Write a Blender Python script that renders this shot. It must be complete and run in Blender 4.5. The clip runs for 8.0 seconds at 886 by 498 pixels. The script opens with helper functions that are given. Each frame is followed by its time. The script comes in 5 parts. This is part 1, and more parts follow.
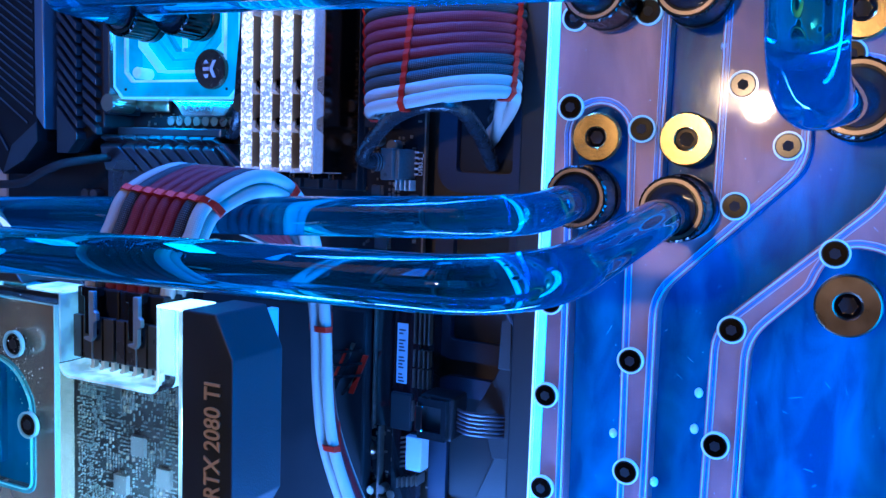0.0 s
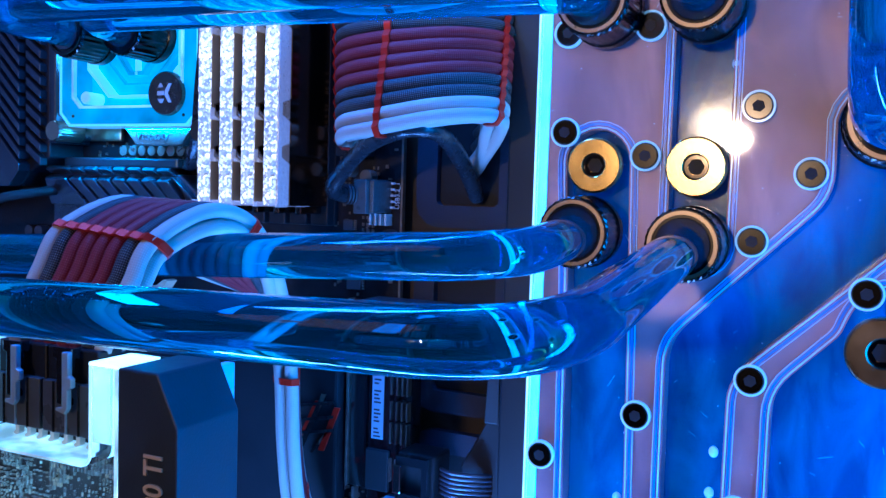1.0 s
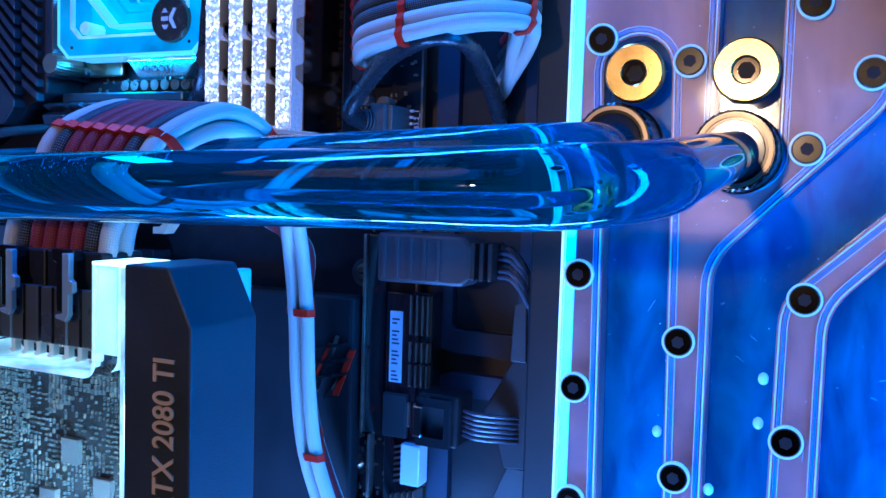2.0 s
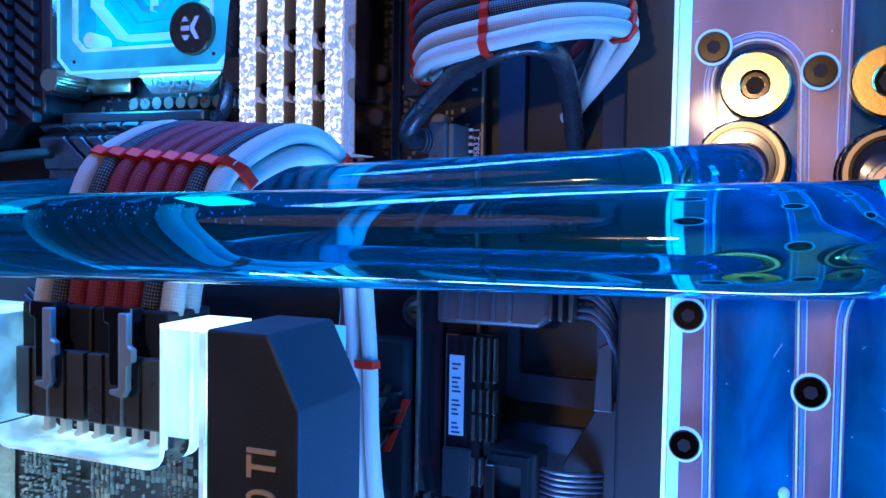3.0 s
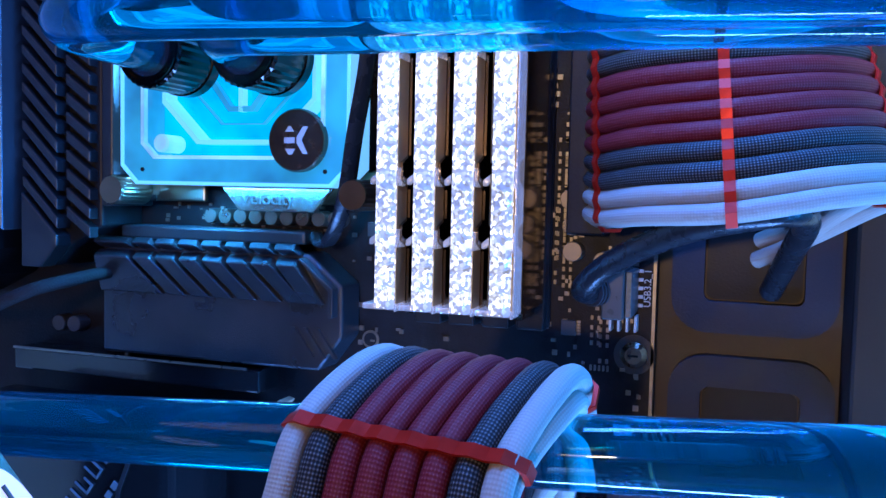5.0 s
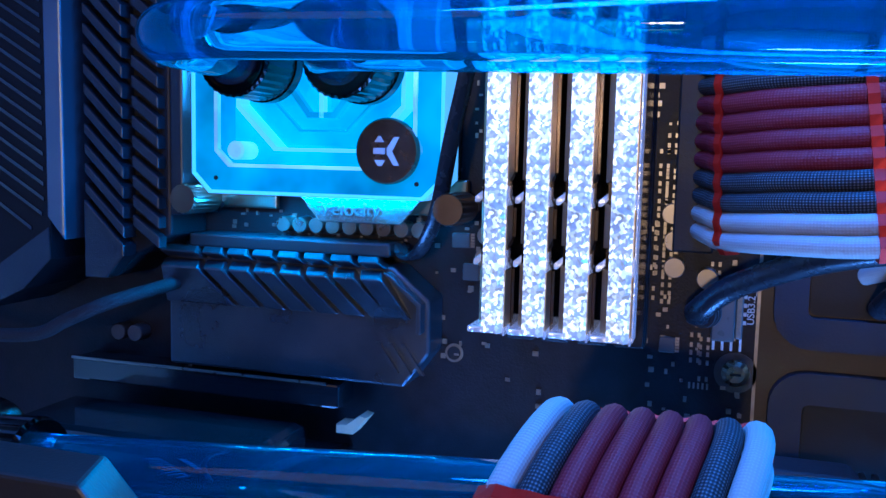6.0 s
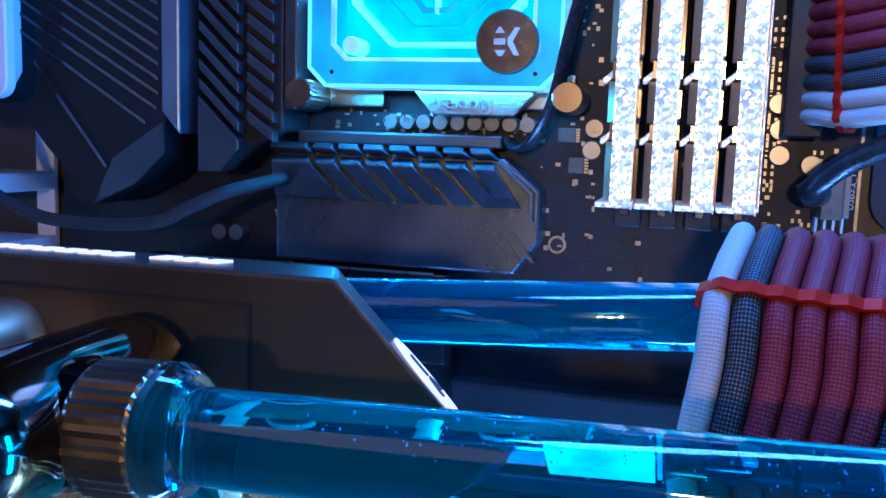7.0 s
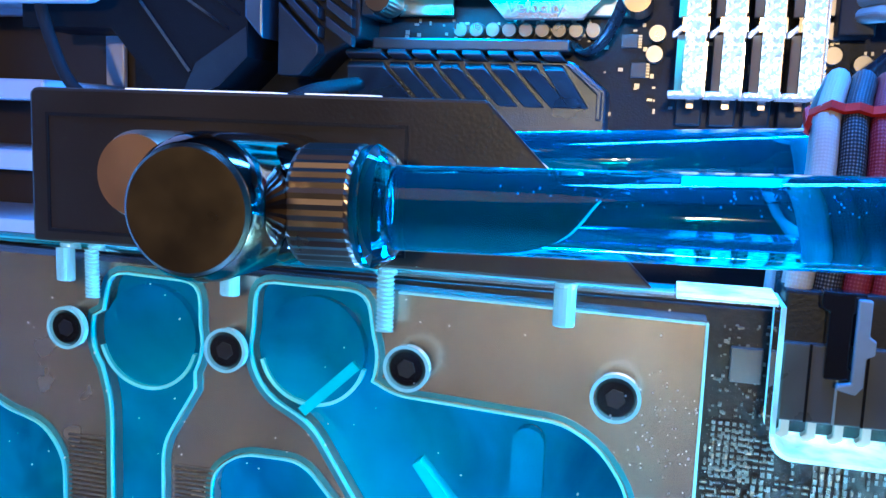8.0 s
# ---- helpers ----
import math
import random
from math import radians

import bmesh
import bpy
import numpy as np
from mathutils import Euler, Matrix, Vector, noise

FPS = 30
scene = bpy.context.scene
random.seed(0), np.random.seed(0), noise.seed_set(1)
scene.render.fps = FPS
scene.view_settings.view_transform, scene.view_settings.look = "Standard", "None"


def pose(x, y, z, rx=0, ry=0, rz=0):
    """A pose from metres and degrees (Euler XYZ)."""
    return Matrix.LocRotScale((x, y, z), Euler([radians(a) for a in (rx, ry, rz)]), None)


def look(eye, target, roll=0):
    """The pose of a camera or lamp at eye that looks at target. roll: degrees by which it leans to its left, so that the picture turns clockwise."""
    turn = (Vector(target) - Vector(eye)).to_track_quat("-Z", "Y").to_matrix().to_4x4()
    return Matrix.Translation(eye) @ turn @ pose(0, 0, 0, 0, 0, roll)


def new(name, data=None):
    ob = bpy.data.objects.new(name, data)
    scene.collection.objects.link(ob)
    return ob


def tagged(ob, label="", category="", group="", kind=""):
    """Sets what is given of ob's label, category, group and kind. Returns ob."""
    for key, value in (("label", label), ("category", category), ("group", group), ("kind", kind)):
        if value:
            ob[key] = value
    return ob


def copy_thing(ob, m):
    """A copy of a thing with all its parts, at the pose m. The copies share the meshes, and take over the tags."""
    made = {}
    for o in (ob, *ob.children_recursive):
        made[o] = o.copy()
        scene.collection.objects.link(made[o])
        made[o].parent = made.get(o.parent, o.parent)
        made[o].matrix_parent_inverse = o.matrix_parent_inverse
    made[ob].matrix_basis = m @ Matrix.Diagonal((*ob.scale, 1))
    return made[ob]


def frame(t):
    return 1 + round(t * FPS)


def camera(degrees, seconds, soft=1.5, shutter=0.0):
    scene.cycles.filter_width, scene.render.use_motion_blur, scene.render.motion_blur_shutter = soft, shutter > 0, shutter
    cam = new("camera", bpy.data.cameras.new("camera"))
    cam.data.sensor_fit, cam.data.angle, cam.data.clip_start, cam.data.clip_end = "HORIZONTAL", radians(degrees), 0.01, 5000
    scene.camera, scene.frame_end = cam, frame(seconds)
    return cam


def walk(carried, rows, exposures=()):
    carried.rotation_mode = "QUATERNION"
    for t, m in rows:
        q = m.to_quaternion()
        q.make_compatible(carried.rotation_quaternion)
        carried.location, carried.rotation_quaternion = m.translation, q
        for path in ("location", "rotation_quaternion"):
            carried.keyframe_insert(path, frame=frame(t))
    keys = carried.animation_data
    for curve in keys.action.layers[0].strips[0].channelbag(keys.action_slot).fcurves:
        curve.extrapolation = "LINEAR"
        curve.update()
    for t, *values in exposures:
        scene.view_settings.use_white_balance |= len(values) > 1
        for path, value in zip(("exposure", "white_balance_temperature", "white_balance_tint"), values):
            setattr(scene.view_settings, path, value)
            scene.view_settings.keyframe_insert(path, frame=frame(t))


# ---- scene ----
cam = camera(53.99, 8.0)
PATH = [
    (0, (0.0252, 0.02959, 0.24602), (-0.86121, 1.81025, 0.03745), 1.955),
    (0.5, (0.01799, 0.04474, 0.24806), (-0.82924, 1.85018, 0.09783), 1.896),
    (1, (0.00902, 0.05717, 0.24508), (-0.8276, 1.86916, 0.11559), 1.745),
    (1.5, (0.00772, 0.0655, 0.2304), (-0.8317, 1.87594, 0.09756), 1.732),
    (1.7, (0.0044, 0.066, 0.22529), (-0.83369, 1.87679, 0.08877), 1.78),
    (2.8, (-0.04048, 0.08297, 0.21877), (-0.80572, 1.92734, 0.10599), 1.046),
    (3, (-0.04865, 0.0861, 0.22463), (-0.79381, 1.93941, 0.12469), 0.973),
    (3.5, (-0.06871, 0.09059, 0.23613), (-0.78051, 1.95641, 0.12635), 1.115),
    (4, (-0.08855, 0.09658, 0.24818), (-0.78391, 1.9685, 0.13691), 1.105),
    (4.5, (-0.10579, 0.10467, 0.25844), (-0.79381, 1.97892, 0.14083), 1.145),
    (4.7, (-0.11023, 0.10969, 0.26062), (-0.78412, 1.98939, 0.14841), 1.241),
    (5.8, (-0.14127, 0.11104, 0.27933), (-0.73609, 2.01023, 0.08125), 1.287),
    (6, (-0.14932, 0.10976, 0.27851), (-0.73901, 2.00921, 0.06787), 1.341),
    (6.5, (-0.16819, 0.10055, 0.27066), (-0.73359, 2.00633, 0.05078), 1.459),
    (7, (-0.18066, 0.08731, 0.25402), (-0.71256, 1.99868, 0.00158), 1.817),
    (7.5, (-0.19085, 0.07678, 0.24326), (-0.70367, 1.99093, -0.027), 1.88),
    (8, (-0.19968, 0.06321, 0.22886), (-0.69433, 1.98052, -0.05264), 2.149),
]
walk(cam, [(t, look(eye, target, roll)) for t, eye, target, roll in PATH],
     [(0.0, -0.05, 5050, 8), (1.5, 0.0, 4950, 8), (3.0, 0.12, 5600, 8), (4.5, 0.17, 6350, 8), (6.0, -0.02, 4950, 4), (7.0, 0.52, 5550, 2), (7.5, 1.0, 5250, -5), (8.0, 1.0, 5050, -12)])

# ---- world, lights ----
world = bpy.data.worlds.new("world")
scene.world = world
world.use_nodes = True
wbg = world.node_tree.nodes["Background"]
wbg.inputs[0].default_value = (0.03, 0.15, 0.80, 1)
wbg.inputs[1].default_value = 0.018


def area(name, eye, target, sx, sy, watts, colour, shape="RECTANGLE"):
    lamp = bpy.data.lights.new(name, "AREA")
    lamp.shape, lamp.size, lamp.size_y = shape, sx, sy
    lamp.energy, lamp.color = watts, colour
    ob = new(name, lamp)
    ob.matrix_world = look(eye, target)
    return ob


# blue LED strips in the case frame, and the room lamp behind the camera
area("led_strip_top", (-0.11, 0.308, 0.440), (-0.12, 0.315, 0.22), 0.42, 0.03, 2.2, (0.07, 0.25, 1.0))
area("led_strip_side", (0.17, 0.225, 0.20), (-0.12, 0.285, 0.19), 0.03, 0.34, 1.65, (0.02, 0.28, 1.0))
area("led_strip_bottom", (-0.10, 0.255, 0.020), (-0.13, 0.310, 0.16), 0.30, 0.02, 2.1, (0.14, 0.34, 1.0))
# the cyan LEDs inside the processor block, shining out under it and to its side
area("block_led_below", (-0.250, 0.3215, 0.2668), (-0.250, 0.3190, 0.20), 0.062, 0.003, 0.12, (0.05, 0.40, 1.0))
area("block_led_beside", (-0.2858, 0.3215, 0.302), (-0.330, 0.3050, 0.300), 0.003, 0.062, 0.075, (0.10, 0.45, 1.0))
area("room_lamp", (-0.14, -0.75, 0.335), (-0.14, 0.30, 0.24), 0.042, 0.042, 2.2, (1.0, 0.62, 0.33), "ELLIPSE")
# unseen warm fill, added for golden highlights on fittings and cable tops
area("warm_reflection_fill", (-0.55, -0.60, 0.95), (-0.20, 0.25, 0.22), 0.6, 0.6, 0.58, (1.0, 0.60, 0.36), "ELLIPSE")
# white-cyan LEDs in the edge of the card's clear cover
area("card_led", (-0.1375, 0.2062, 0.140), (-0.23, 0.2110, 0.150), 0.004, 0.10, 0.85, (0.45, 0.85, 1.0))

# ---- materials ----
def mat(name, colour, rough=0.5, metal=0.0, var=0.25, scale=60.0, bump=0.0, bscale=900.0, coat=0.0, emit=None, power=0.0, spec=0.5, fleck=0.0):
    m = bpy.data.materials.new(name)
    m.use_nodes = True
    nt = m.node_tree
    b = nt.nodes["Principled BSDF"]
    b.inputs["Metallic"].default_value = metal
    b.inputs["Specular IOR Level"].default_value = spec
    b.inputs["Coat Weight"].default_value = coat
    b.inputs["Coat Roughness"].default_value = 0.06
    co = nt.nodes.new("ShaderNodeTexCoord")
    n1 = nt.nodes.new("ShaderNodeTexNoise")
    n1.inputs["Scale"].default_value, n1.inputs["Detail"].default_value = scale, 4
    n2 = nt.nodes.new("ShaderNodeTexNoise")
    n2.inputs["Scale"].default_value, n2.inputs["Detail"].default_value = bscale, 2
    nt.links.new(co.outputs["Object"], n1.inputs["Vector"])
    nt.links.new(co.outputs["Object"], n2.inputs["Vector"])
    mix = nt.nodes.new("ShaderNodeMix")
    mix.data_type = "RGBA"
    mix.inputs["A"].default_value = (*[c * (1 - var) for c in colour], 1)
    mix.inputs["B"].default_value = (*[min(1, c * (1 + var)) for c in colour], 1)
    nt.links.new(n1.outputs["Fac"], mix.inputs["Factor"])
    nt.links.new(mix.outputs["Result"], b.inputs["Base Color"])
    mr = nt.nodes.new("ShaderNodeMapRange")
    mr.inputs["To Min"].default_value, mr.inputs["To Max"].default_value = max(0.02, rough * 0.7), min(1, rough * 1.3)
    nt.links.new(n1.outputs["Fac"], mr.inputs["Value"])
    nt.links.new(mr.outputs["Result"], b.inputs["Roughness"])
    if bump:
        bp = nt.nodes.new("ShaderNodeBump")
        bp.inputs["Strength"].default_value, bp.inputs["Distance"].default_value = bump, 0.0004
        nt.links.new(n2.outputs["Fac"], bp.inputs["Height"])
        nt.links.new(bp.outputs["Normal"], b.inputs["Normal"])
    if emit:
        b.inputs["Emission Color"].default_value = (*emit, 1)
        b.inputs["Emission Strength"].default_value = power
    return m


def glass(name, colour, ior, rough=0.0, body=1.0):
    m = bpy.data.materials.new(name)
    m.use_nodes = True
    nt = m.node_tree
    b = nt.nodes["Principled BSDF"]
    b.inputs["Base Color"].default_value = (*colour, 1)
    b.inputs["Transmission Weight"].default_value = body
    b.inputs["IOR"].default_value = ior
    b.inputs["Roughness"].default_value = rough
    return m


def braid(name, colour, light):
    """Woven sleeving: a diamond weave along the cable, from the mesh's UV in metres."""
    m = bpy.data.materials.new(name)
    m.use_nodes = True
    nt = m.node_tree
    b = nt.nodes["Principled BSDF"]
    b.inputs["Roughness"].default_value = 0.55
    b.inputs["Specular IOR Level"].default_value = 0.25
    uv = nt.nodes.new("ShaderNodeUVMap")
    sp = nt.nodes.new("ShaderNodeSeparateXYZ")
    nt.links.new(uv.outputs["UV"], sp.inputs[0])

    def op(kind, a, c):
        n = nt.nodes.new("ShaderNodeMath")
        n.operation = kind
        for i, v in enumerate((a, c)):
            if v is None:
                continue
            if isinstance(v, (int, float)):
                n.inputs[i].default_value = v
            else:
                nt.links.new(v, n.inputs[i])
        return n.outputs[0]

    u = op("MULTIPLY", sp.outputs[0], 2 * math.pi * 12)
    v = op("MULTIPLY", sp.outputs[1], 2 * math.pi / 0.0012)
    a = op("SINE", op("ADD", u, v), None)
    c = op("SINE", op("SUBTRACT", u, v), None)
    w = op("MULTIPLY", a, c)
    f = op("MULTIPLY_ADD", w, 0.5)
    nt.nodes[-1].inputs[2].default_value = 0.5
    ns = nt.nodes.new("ShaderNodeTexNoise")
    ns.inputs["Scale"].default_value = 160
    g = op("MULTIPLY", op("POWER", f, 3.0), ns.outputs["Fac"])
    mix = nt.nodes.new("ShaderNodeMix")
    mix.data_type = "RGBA"
    mix.inputs["A"].default_value = (*colour, 1)
    mix.inputs["B"].default_value = (*light, 1)
    nt.links.new(g, mix.inputs["Factor"])
    nt.links.new(mix.outputs["Result"], b.inputs["Base Color"])
    bp = nt.nodes.new("ShaderNodeBump")
    bp.inputs["Strength"].default_value, bp.inputs["Distance"].default_value = 0.4, 0.0002
    nt.links.new(f, bp.inputs["Height"])
    nt.links.new(bp.outputs["Normal"], b.inputs["Normal"])
    return m


def crystal(name, colour, power):
    """Lit faceted light bar: brightness changes from facet to facet."""
    m = mat(name, (0.30, 0.30, 0.33), 0.10, 0, 0.1)
    nt = m.node_tree
    b = nt.nodes["Principled BSDF"]
    co = nt.nodes.new("ShaderNodeTexCoord")
    vo = nt.nodes.new("ShaderNodeTexVoronoi")
    vo.inputs["Scale"].default_value = 1250
    vo.feature = "F1"
    nt.links.new(co.outputs["Object"], vo.inputs["Vector"])
    big = nt.nodes.new("ShaderNodeTexNoise")
    big.inputs["Scale"].default_value = 130
    nt.links.new(co.outputs["Object"], big.inputs["Vector"])
    sp = nt.nodes.new("ShaderNodeSeparateColor")
    nt.links.new(vo.outputs["Color"], sp.inputs[0])
    pw = nt.nodes.new("ShaderNodeMath")
    pw.operation = "POWER"
    pw.inputs[1].default_value = 3.2
    nt.links.new(sp.outputs[0], pw.inputs[0])
    ml = nt.nodes.new("ShaderNodeMath")
    ml.operation = "MULTIPLY_ADD"
    ml.inputs[1].default_value, ml.inputs[2].default_value = power, power * 0.12
    nt.links.new(pw.outputs[0], ml.inputs[0])
    m2 = nt.nodes.new("ShaderNodeMath")
    m2.operation = "MULTIPLY"
    nt.links.new(ml.outputs[0], m2.inputs[0])
    nt.links.new(big.outputs["Fac"], m2.inputs[1])
    b.inputs["Emission Color"].default_value = (*colour, 1)
    nt.links.new(m2.outputs[0], b.inputs["Emission Strength"])
    return m


M_BLACK = mat("black_plastic", (0.011, 0.012, 0.015), 0.45, 0, 0.3, 90, 0.15, 1500, spec=0.3)
M_BLACK_GLOSS = mat("gloss_black", (0.012, 0.012, 0.014), 0.12, 0, 0.3, 40, coat=0.6)
M_ARMOUR = mat("anodised_armour", (0.058, 0.064, 0.076), 0.33, 0.75, 0.25, 70, 0.25, 2400)
M_HEATSINK = mat("brushed_heatsink", (0.092, 0.103, 0.124), 0.30, 0.85, 0.25, 70, 0.25, 2400)
M_COVER = mat("port_cover_plastic", (0.007, 0.007, 0.009), 0.55, 0, 0.3, 90, 0.15, 1500, spec=0.2)
M_PCB = mat("black_solder_mask", (0.011, 0.011, 0.014), 0.42, 0, 0.5, 220, 0.3, 1800, spec=0.22)
# the tray's brown is the warm lamp's reflection, put into the steel's colour
M_TRAY = mat("tray_steel", (0.046, 0.031, 0.019), 0.45, 0.2, 0.25, 25, 0.1, 1200)
M_DARKSTEEL = mat("dark_steel", (0.014, 0.016, 0.021), 0.5, 0.3, 0.3, 25, 0.1, 1200)
M_WHITE = mat("white_paint", (0.58, 0.57, 0.62), 0.35, 0, 0.06, 30, 0.05, 1200)
M_RUBBER = mat("grommet_rubber", (0.014, 0.022, 0.045), 0.6, 0, 0.3, 120, 0.2, 1600)
M_CHROME = mat("polished_metal", (0.78, 0.76, 0.74), 0.10, 1.0, 0.08, 60)
M_ELBOW = mat("dark_polished_nickel", (0.24, 0.19, 0.145), 0.08, 1.0, 0.3, 80)
M_SHROUD = mat("satin_brown_black", (0.034, 0.027, 0.022), 0.32, 0, 0.35, 40, 0.1, 1500)
M_DARKCHROME = mat("black_nickel", (0.30, 0.225, 0.16), 0.30, 1.0, 0.25, 80)
M_BLACKNI = mat("polished_black_nickel", (0.045, 0.040, 0.036), 0.18, 1.0, 0.25, 80)
M_NICKEL = mat("nickel_plate", (0.46, 0.40, 0.345), 0.25, 0.86, 0.30, 34, 0.40, 52)
M_GOLD = mat("brass_gold", (0.86, 0.56, 0.19), 0.22, 1.0, 0.15, 120, 0.05, 2500)
# silver spreader metal: the warm room's reflection is put into these two colours
M_SPREADER = mat("mirror_spreader", (0.30, 0.24, 0.20), 0.14, 1.0, 0.1, 50)
M_WARM_REFLECTION = mat("warm_reflection_face", (0.58, 0.41, 0.23), 0.36, 0.7, 0.25, 90)
# silver lit by the crystal bars: their light is put in as emission
M_SPARKLE = mat("glowing_hammered_silver", (0.80, 0.79, 0.84), 0.22, 0.7, 0.35, 900, 1.0, 700, emit=(0.80, 0.76, 1.0), power=0.15)
M_SOLDER = mat("solder_tin", (0.34, 0.30, 0.25), 0.34, 0.9, 0.4, 400)
M_TIN = mat("dull_tin", (0.13, 0.15, 0.16), 0.4, 0.6, 0.5, 900)
M_CHIP = mat("chip_epoxy", (0.05, 0.05, 0.055), 0.4, 0, 0.3, 200)
M_CAP = mat("capacitor_can", (0.30, 0.26, 0.22), 0.3, 0.8, 0.2, 200)
M_SILK = mat("print_white", (0.62, 0.62, 0.62), 0.6, 0, 0.1)
M_PRINT = mat("grey_print", (0.17, 0.19, 0.23), 0.5, 0, 0.1)
M_BRONZE = mat("bronze_print", (0.72, 0.52, 0.32), 0.45, 0.25, 0.1)
M_LABEL = mat("paper_label", (0.62, 0.68, 0.78), 0.6, 0, 0.08)
M_RED = mat("red_acrylic", (0.50, 0.020, 0.010), 0.32, 0.25, 0.3, 300, spec=0.12)
M_RED_EDGE = mat("dark_red_edge", (0.20, 0.010, 0.014), 0.5, 0, 0.3, 200)
M_SLEEVE_W = braid("sleeve_white", (0.43, 0.385, 0.335), (0.60, 0.55, 0.49))
M_SLEEVE_R = braid("sleeve_red", (0.17, 0.007, 0.013), (0.44, 0.11, 0.12))
M_SLEEVE_K = braid("sleeve_black", (0.004, 0.005, 0.008), (0.40, 0.39, 0.38))
M_RUBBERCABLE = mat("cable_jacket", (0.015, 0.016, 0.02), 0.27, 0, 0.3, 200, 0.2, 1500)
M_PLUG = mat("grey_plug_shell", (0.036, 0.036, 0.043), 0.4, 0, 0.25, 120, 0.2, 1500)
M_WIRE = mat("fan_wire_sleeve", (0.020, 0.019, 0.021), 0.7, 0, 0.4, 300, 0.6, 1800, spec=0.2)
M_RIBBON = mat("grey_wire", (0.055, 0.062, 0.090), 0.35, 0.2, 0.15, 300)
M_TUBE = glass("acrylic_tube", (0.90, 0.97, 1.0), 1.45)
M_COOLANT = glass("blue_coolant", (0.06, 0.53, 0.74), 0.93, 0.07, body=0.97)
M_ACRYLIC = glass("clear_acrylic", (0.97, 0.99, 1.0), 1.30, 0.03)
# the land's pink is the warm room's reflection, put into the colour
M_LAND = mat("pink_reflection_acrylic", (0.23, 0.125, 0.15), 0.36, 0.18, 0.65, 26, 0.08, 500, coat=0.12)
M_CHANNEL = mat("coolant_channel", (0.004, 0.035, 0.20), 0.14, 0, 0.5, 26, 0.05, 300, coat=0.8)


def streaks(m, deep, bright, scale=(55, 55, 9)):
    """Cloudy coolant behind scratched acrylic: long clouds, fine scratches."""
    nt = m.node_tree
    b = nt.nodes["Principled BSDF"]
    co = nt.nodes.new("ShaderNodeTexCoord")
    mp = nt.nodes.new("ShaderNodeMapping")
    mp.inputs["Scale"].default_value = scale
    nt.links.new(co.outputs["Object"], mp.inputs["Vector"])
    ns = nt.nodes.new("ShaderNodeTexNoise")
    ns.inputs["Scale"].default_value, ns.inputs["Detail"].default_value, ns.inputs["Distortion"].default_value = 1.0, 6, 0.8
    nt.links.new(mp.outputs["Vector"], ns.inputs["Vector"])
    rp = nt.nodes.new("ShaderNodeValToRGB")
    rp.color_ramp.elements[0].position, rp.color_ramp.elements[0].color = 0.36, (*deep, 1)
    rp.color_ramp.elements[1].position, rp.color_ramp.elements[1].color = 0.80, (*bright, 1)
    nt.links.new(ns.outputs["Fac"], rp.inputs["Fac"])
    nt.links.new(rp.outputs["Color"], b.inputs["Base Color"])
    return m


streaks(M_CHANNEL, (0.002, 0.046, 0.140), (0.010, 0.145, 0.31), (95, 95, 34))
streaks(M_LAND, (0.085, 0.046, 0.064), (0.31, 0.175, 0.19), (34, 34, 20))
M_GROOVE = mat("gasket_groove", (0.05, 0.15, 0.36), 0.25, 0, 0.2, 60, coat=0.5)
M_BORE = mat("acrylic_bore", (0.045, 0.16, 0.22), 0.12, 0, 0.3, 80, coat=0.6)
# LED halo round screws, studs, posts and nickel edges, put in as emission
M_BORE_CARD = mat("glowing_bore_and_edge", (0.20, 0.38, 0.45), 0.15, 0, 0.3, 80, coat=0.6, emit=(0.45, 0.85, 1.0), power=0.12)
M_CAPBODY = mat("satin_end_cap", (0.019, 0.026, 0.032), 0.5, 0, 0.25, 60, 0.2, 1800)
M_FACE = mat("worn_nickel_face", (0.20, 0.15, 0.095), 0.30, 1.0, 0.35, 110)
M_COPPER = mat("copper_cap", (0.62, 0.36, 0.20), 0.42, 1.0, 0.12, 90)
# pale halo of edge light round the plate screws, put in as emission
M_BORE_LIT = mat("glowing_plate_bore", (0.55, 0.78, 0.92), 0.15, 0, 0.2, 80, coat=0.5, emit=(0.45, 0.78, 1.0), power=0.24)
M_DIVIDER = mat("glowing_acrylic_divider", (0.06, 0.40, 0.55), 0.2, 0, 0.2, 80, coat=0.6, emit=(0.02, 0.45, 0.70), power=0.05)
M_STRIP = mat("satin_steel_strip", (0.17, 0.19, 0.23), 0.34, 0.8, 0.2, 40, 0.15, 2000)
M_GPU_RIM = mat("glowing_rim_acrylic", (0.16, 0.46, 0.56), 0.2, 0, 0.3, 70, coat=0.5, emit=(0.06, 0.55, 0.75), power=0.10)
M_RIM = mat("polished_channel_edge", (0.34, 0.56, 0.84), 0.15, 0, 0.2, 60, coat=0.5)
M_LETTER = mat("lit_pale_print", (0.5, 0.45, 0.5), 0.3, 0, 0.1, emit=(0.80, 0.68, 0.90), power=0.75)
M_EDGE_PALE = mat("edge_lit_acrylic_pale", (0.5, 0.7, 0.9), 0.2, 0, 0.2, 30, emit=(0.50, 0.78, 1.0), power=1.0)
M_SOCKET = mat("smoked_socket_plastic", (0.075, 0.082, 0.086), 0.30, 0, 0.3, 120, coat=0.3)
M_HOOK = mat("clear_grey_hook", (0.30, 0.40, 0.47), 0.15, 0, 0.25, 150, coat=0.6)
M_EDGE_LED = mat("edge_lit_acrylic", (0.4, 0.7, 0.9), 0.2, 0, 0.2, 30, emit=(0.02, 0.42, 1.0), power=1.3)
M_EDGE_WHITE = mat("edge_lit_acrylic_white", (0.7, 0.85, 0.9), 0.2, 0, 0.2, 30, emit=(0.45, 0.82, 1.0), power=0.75)
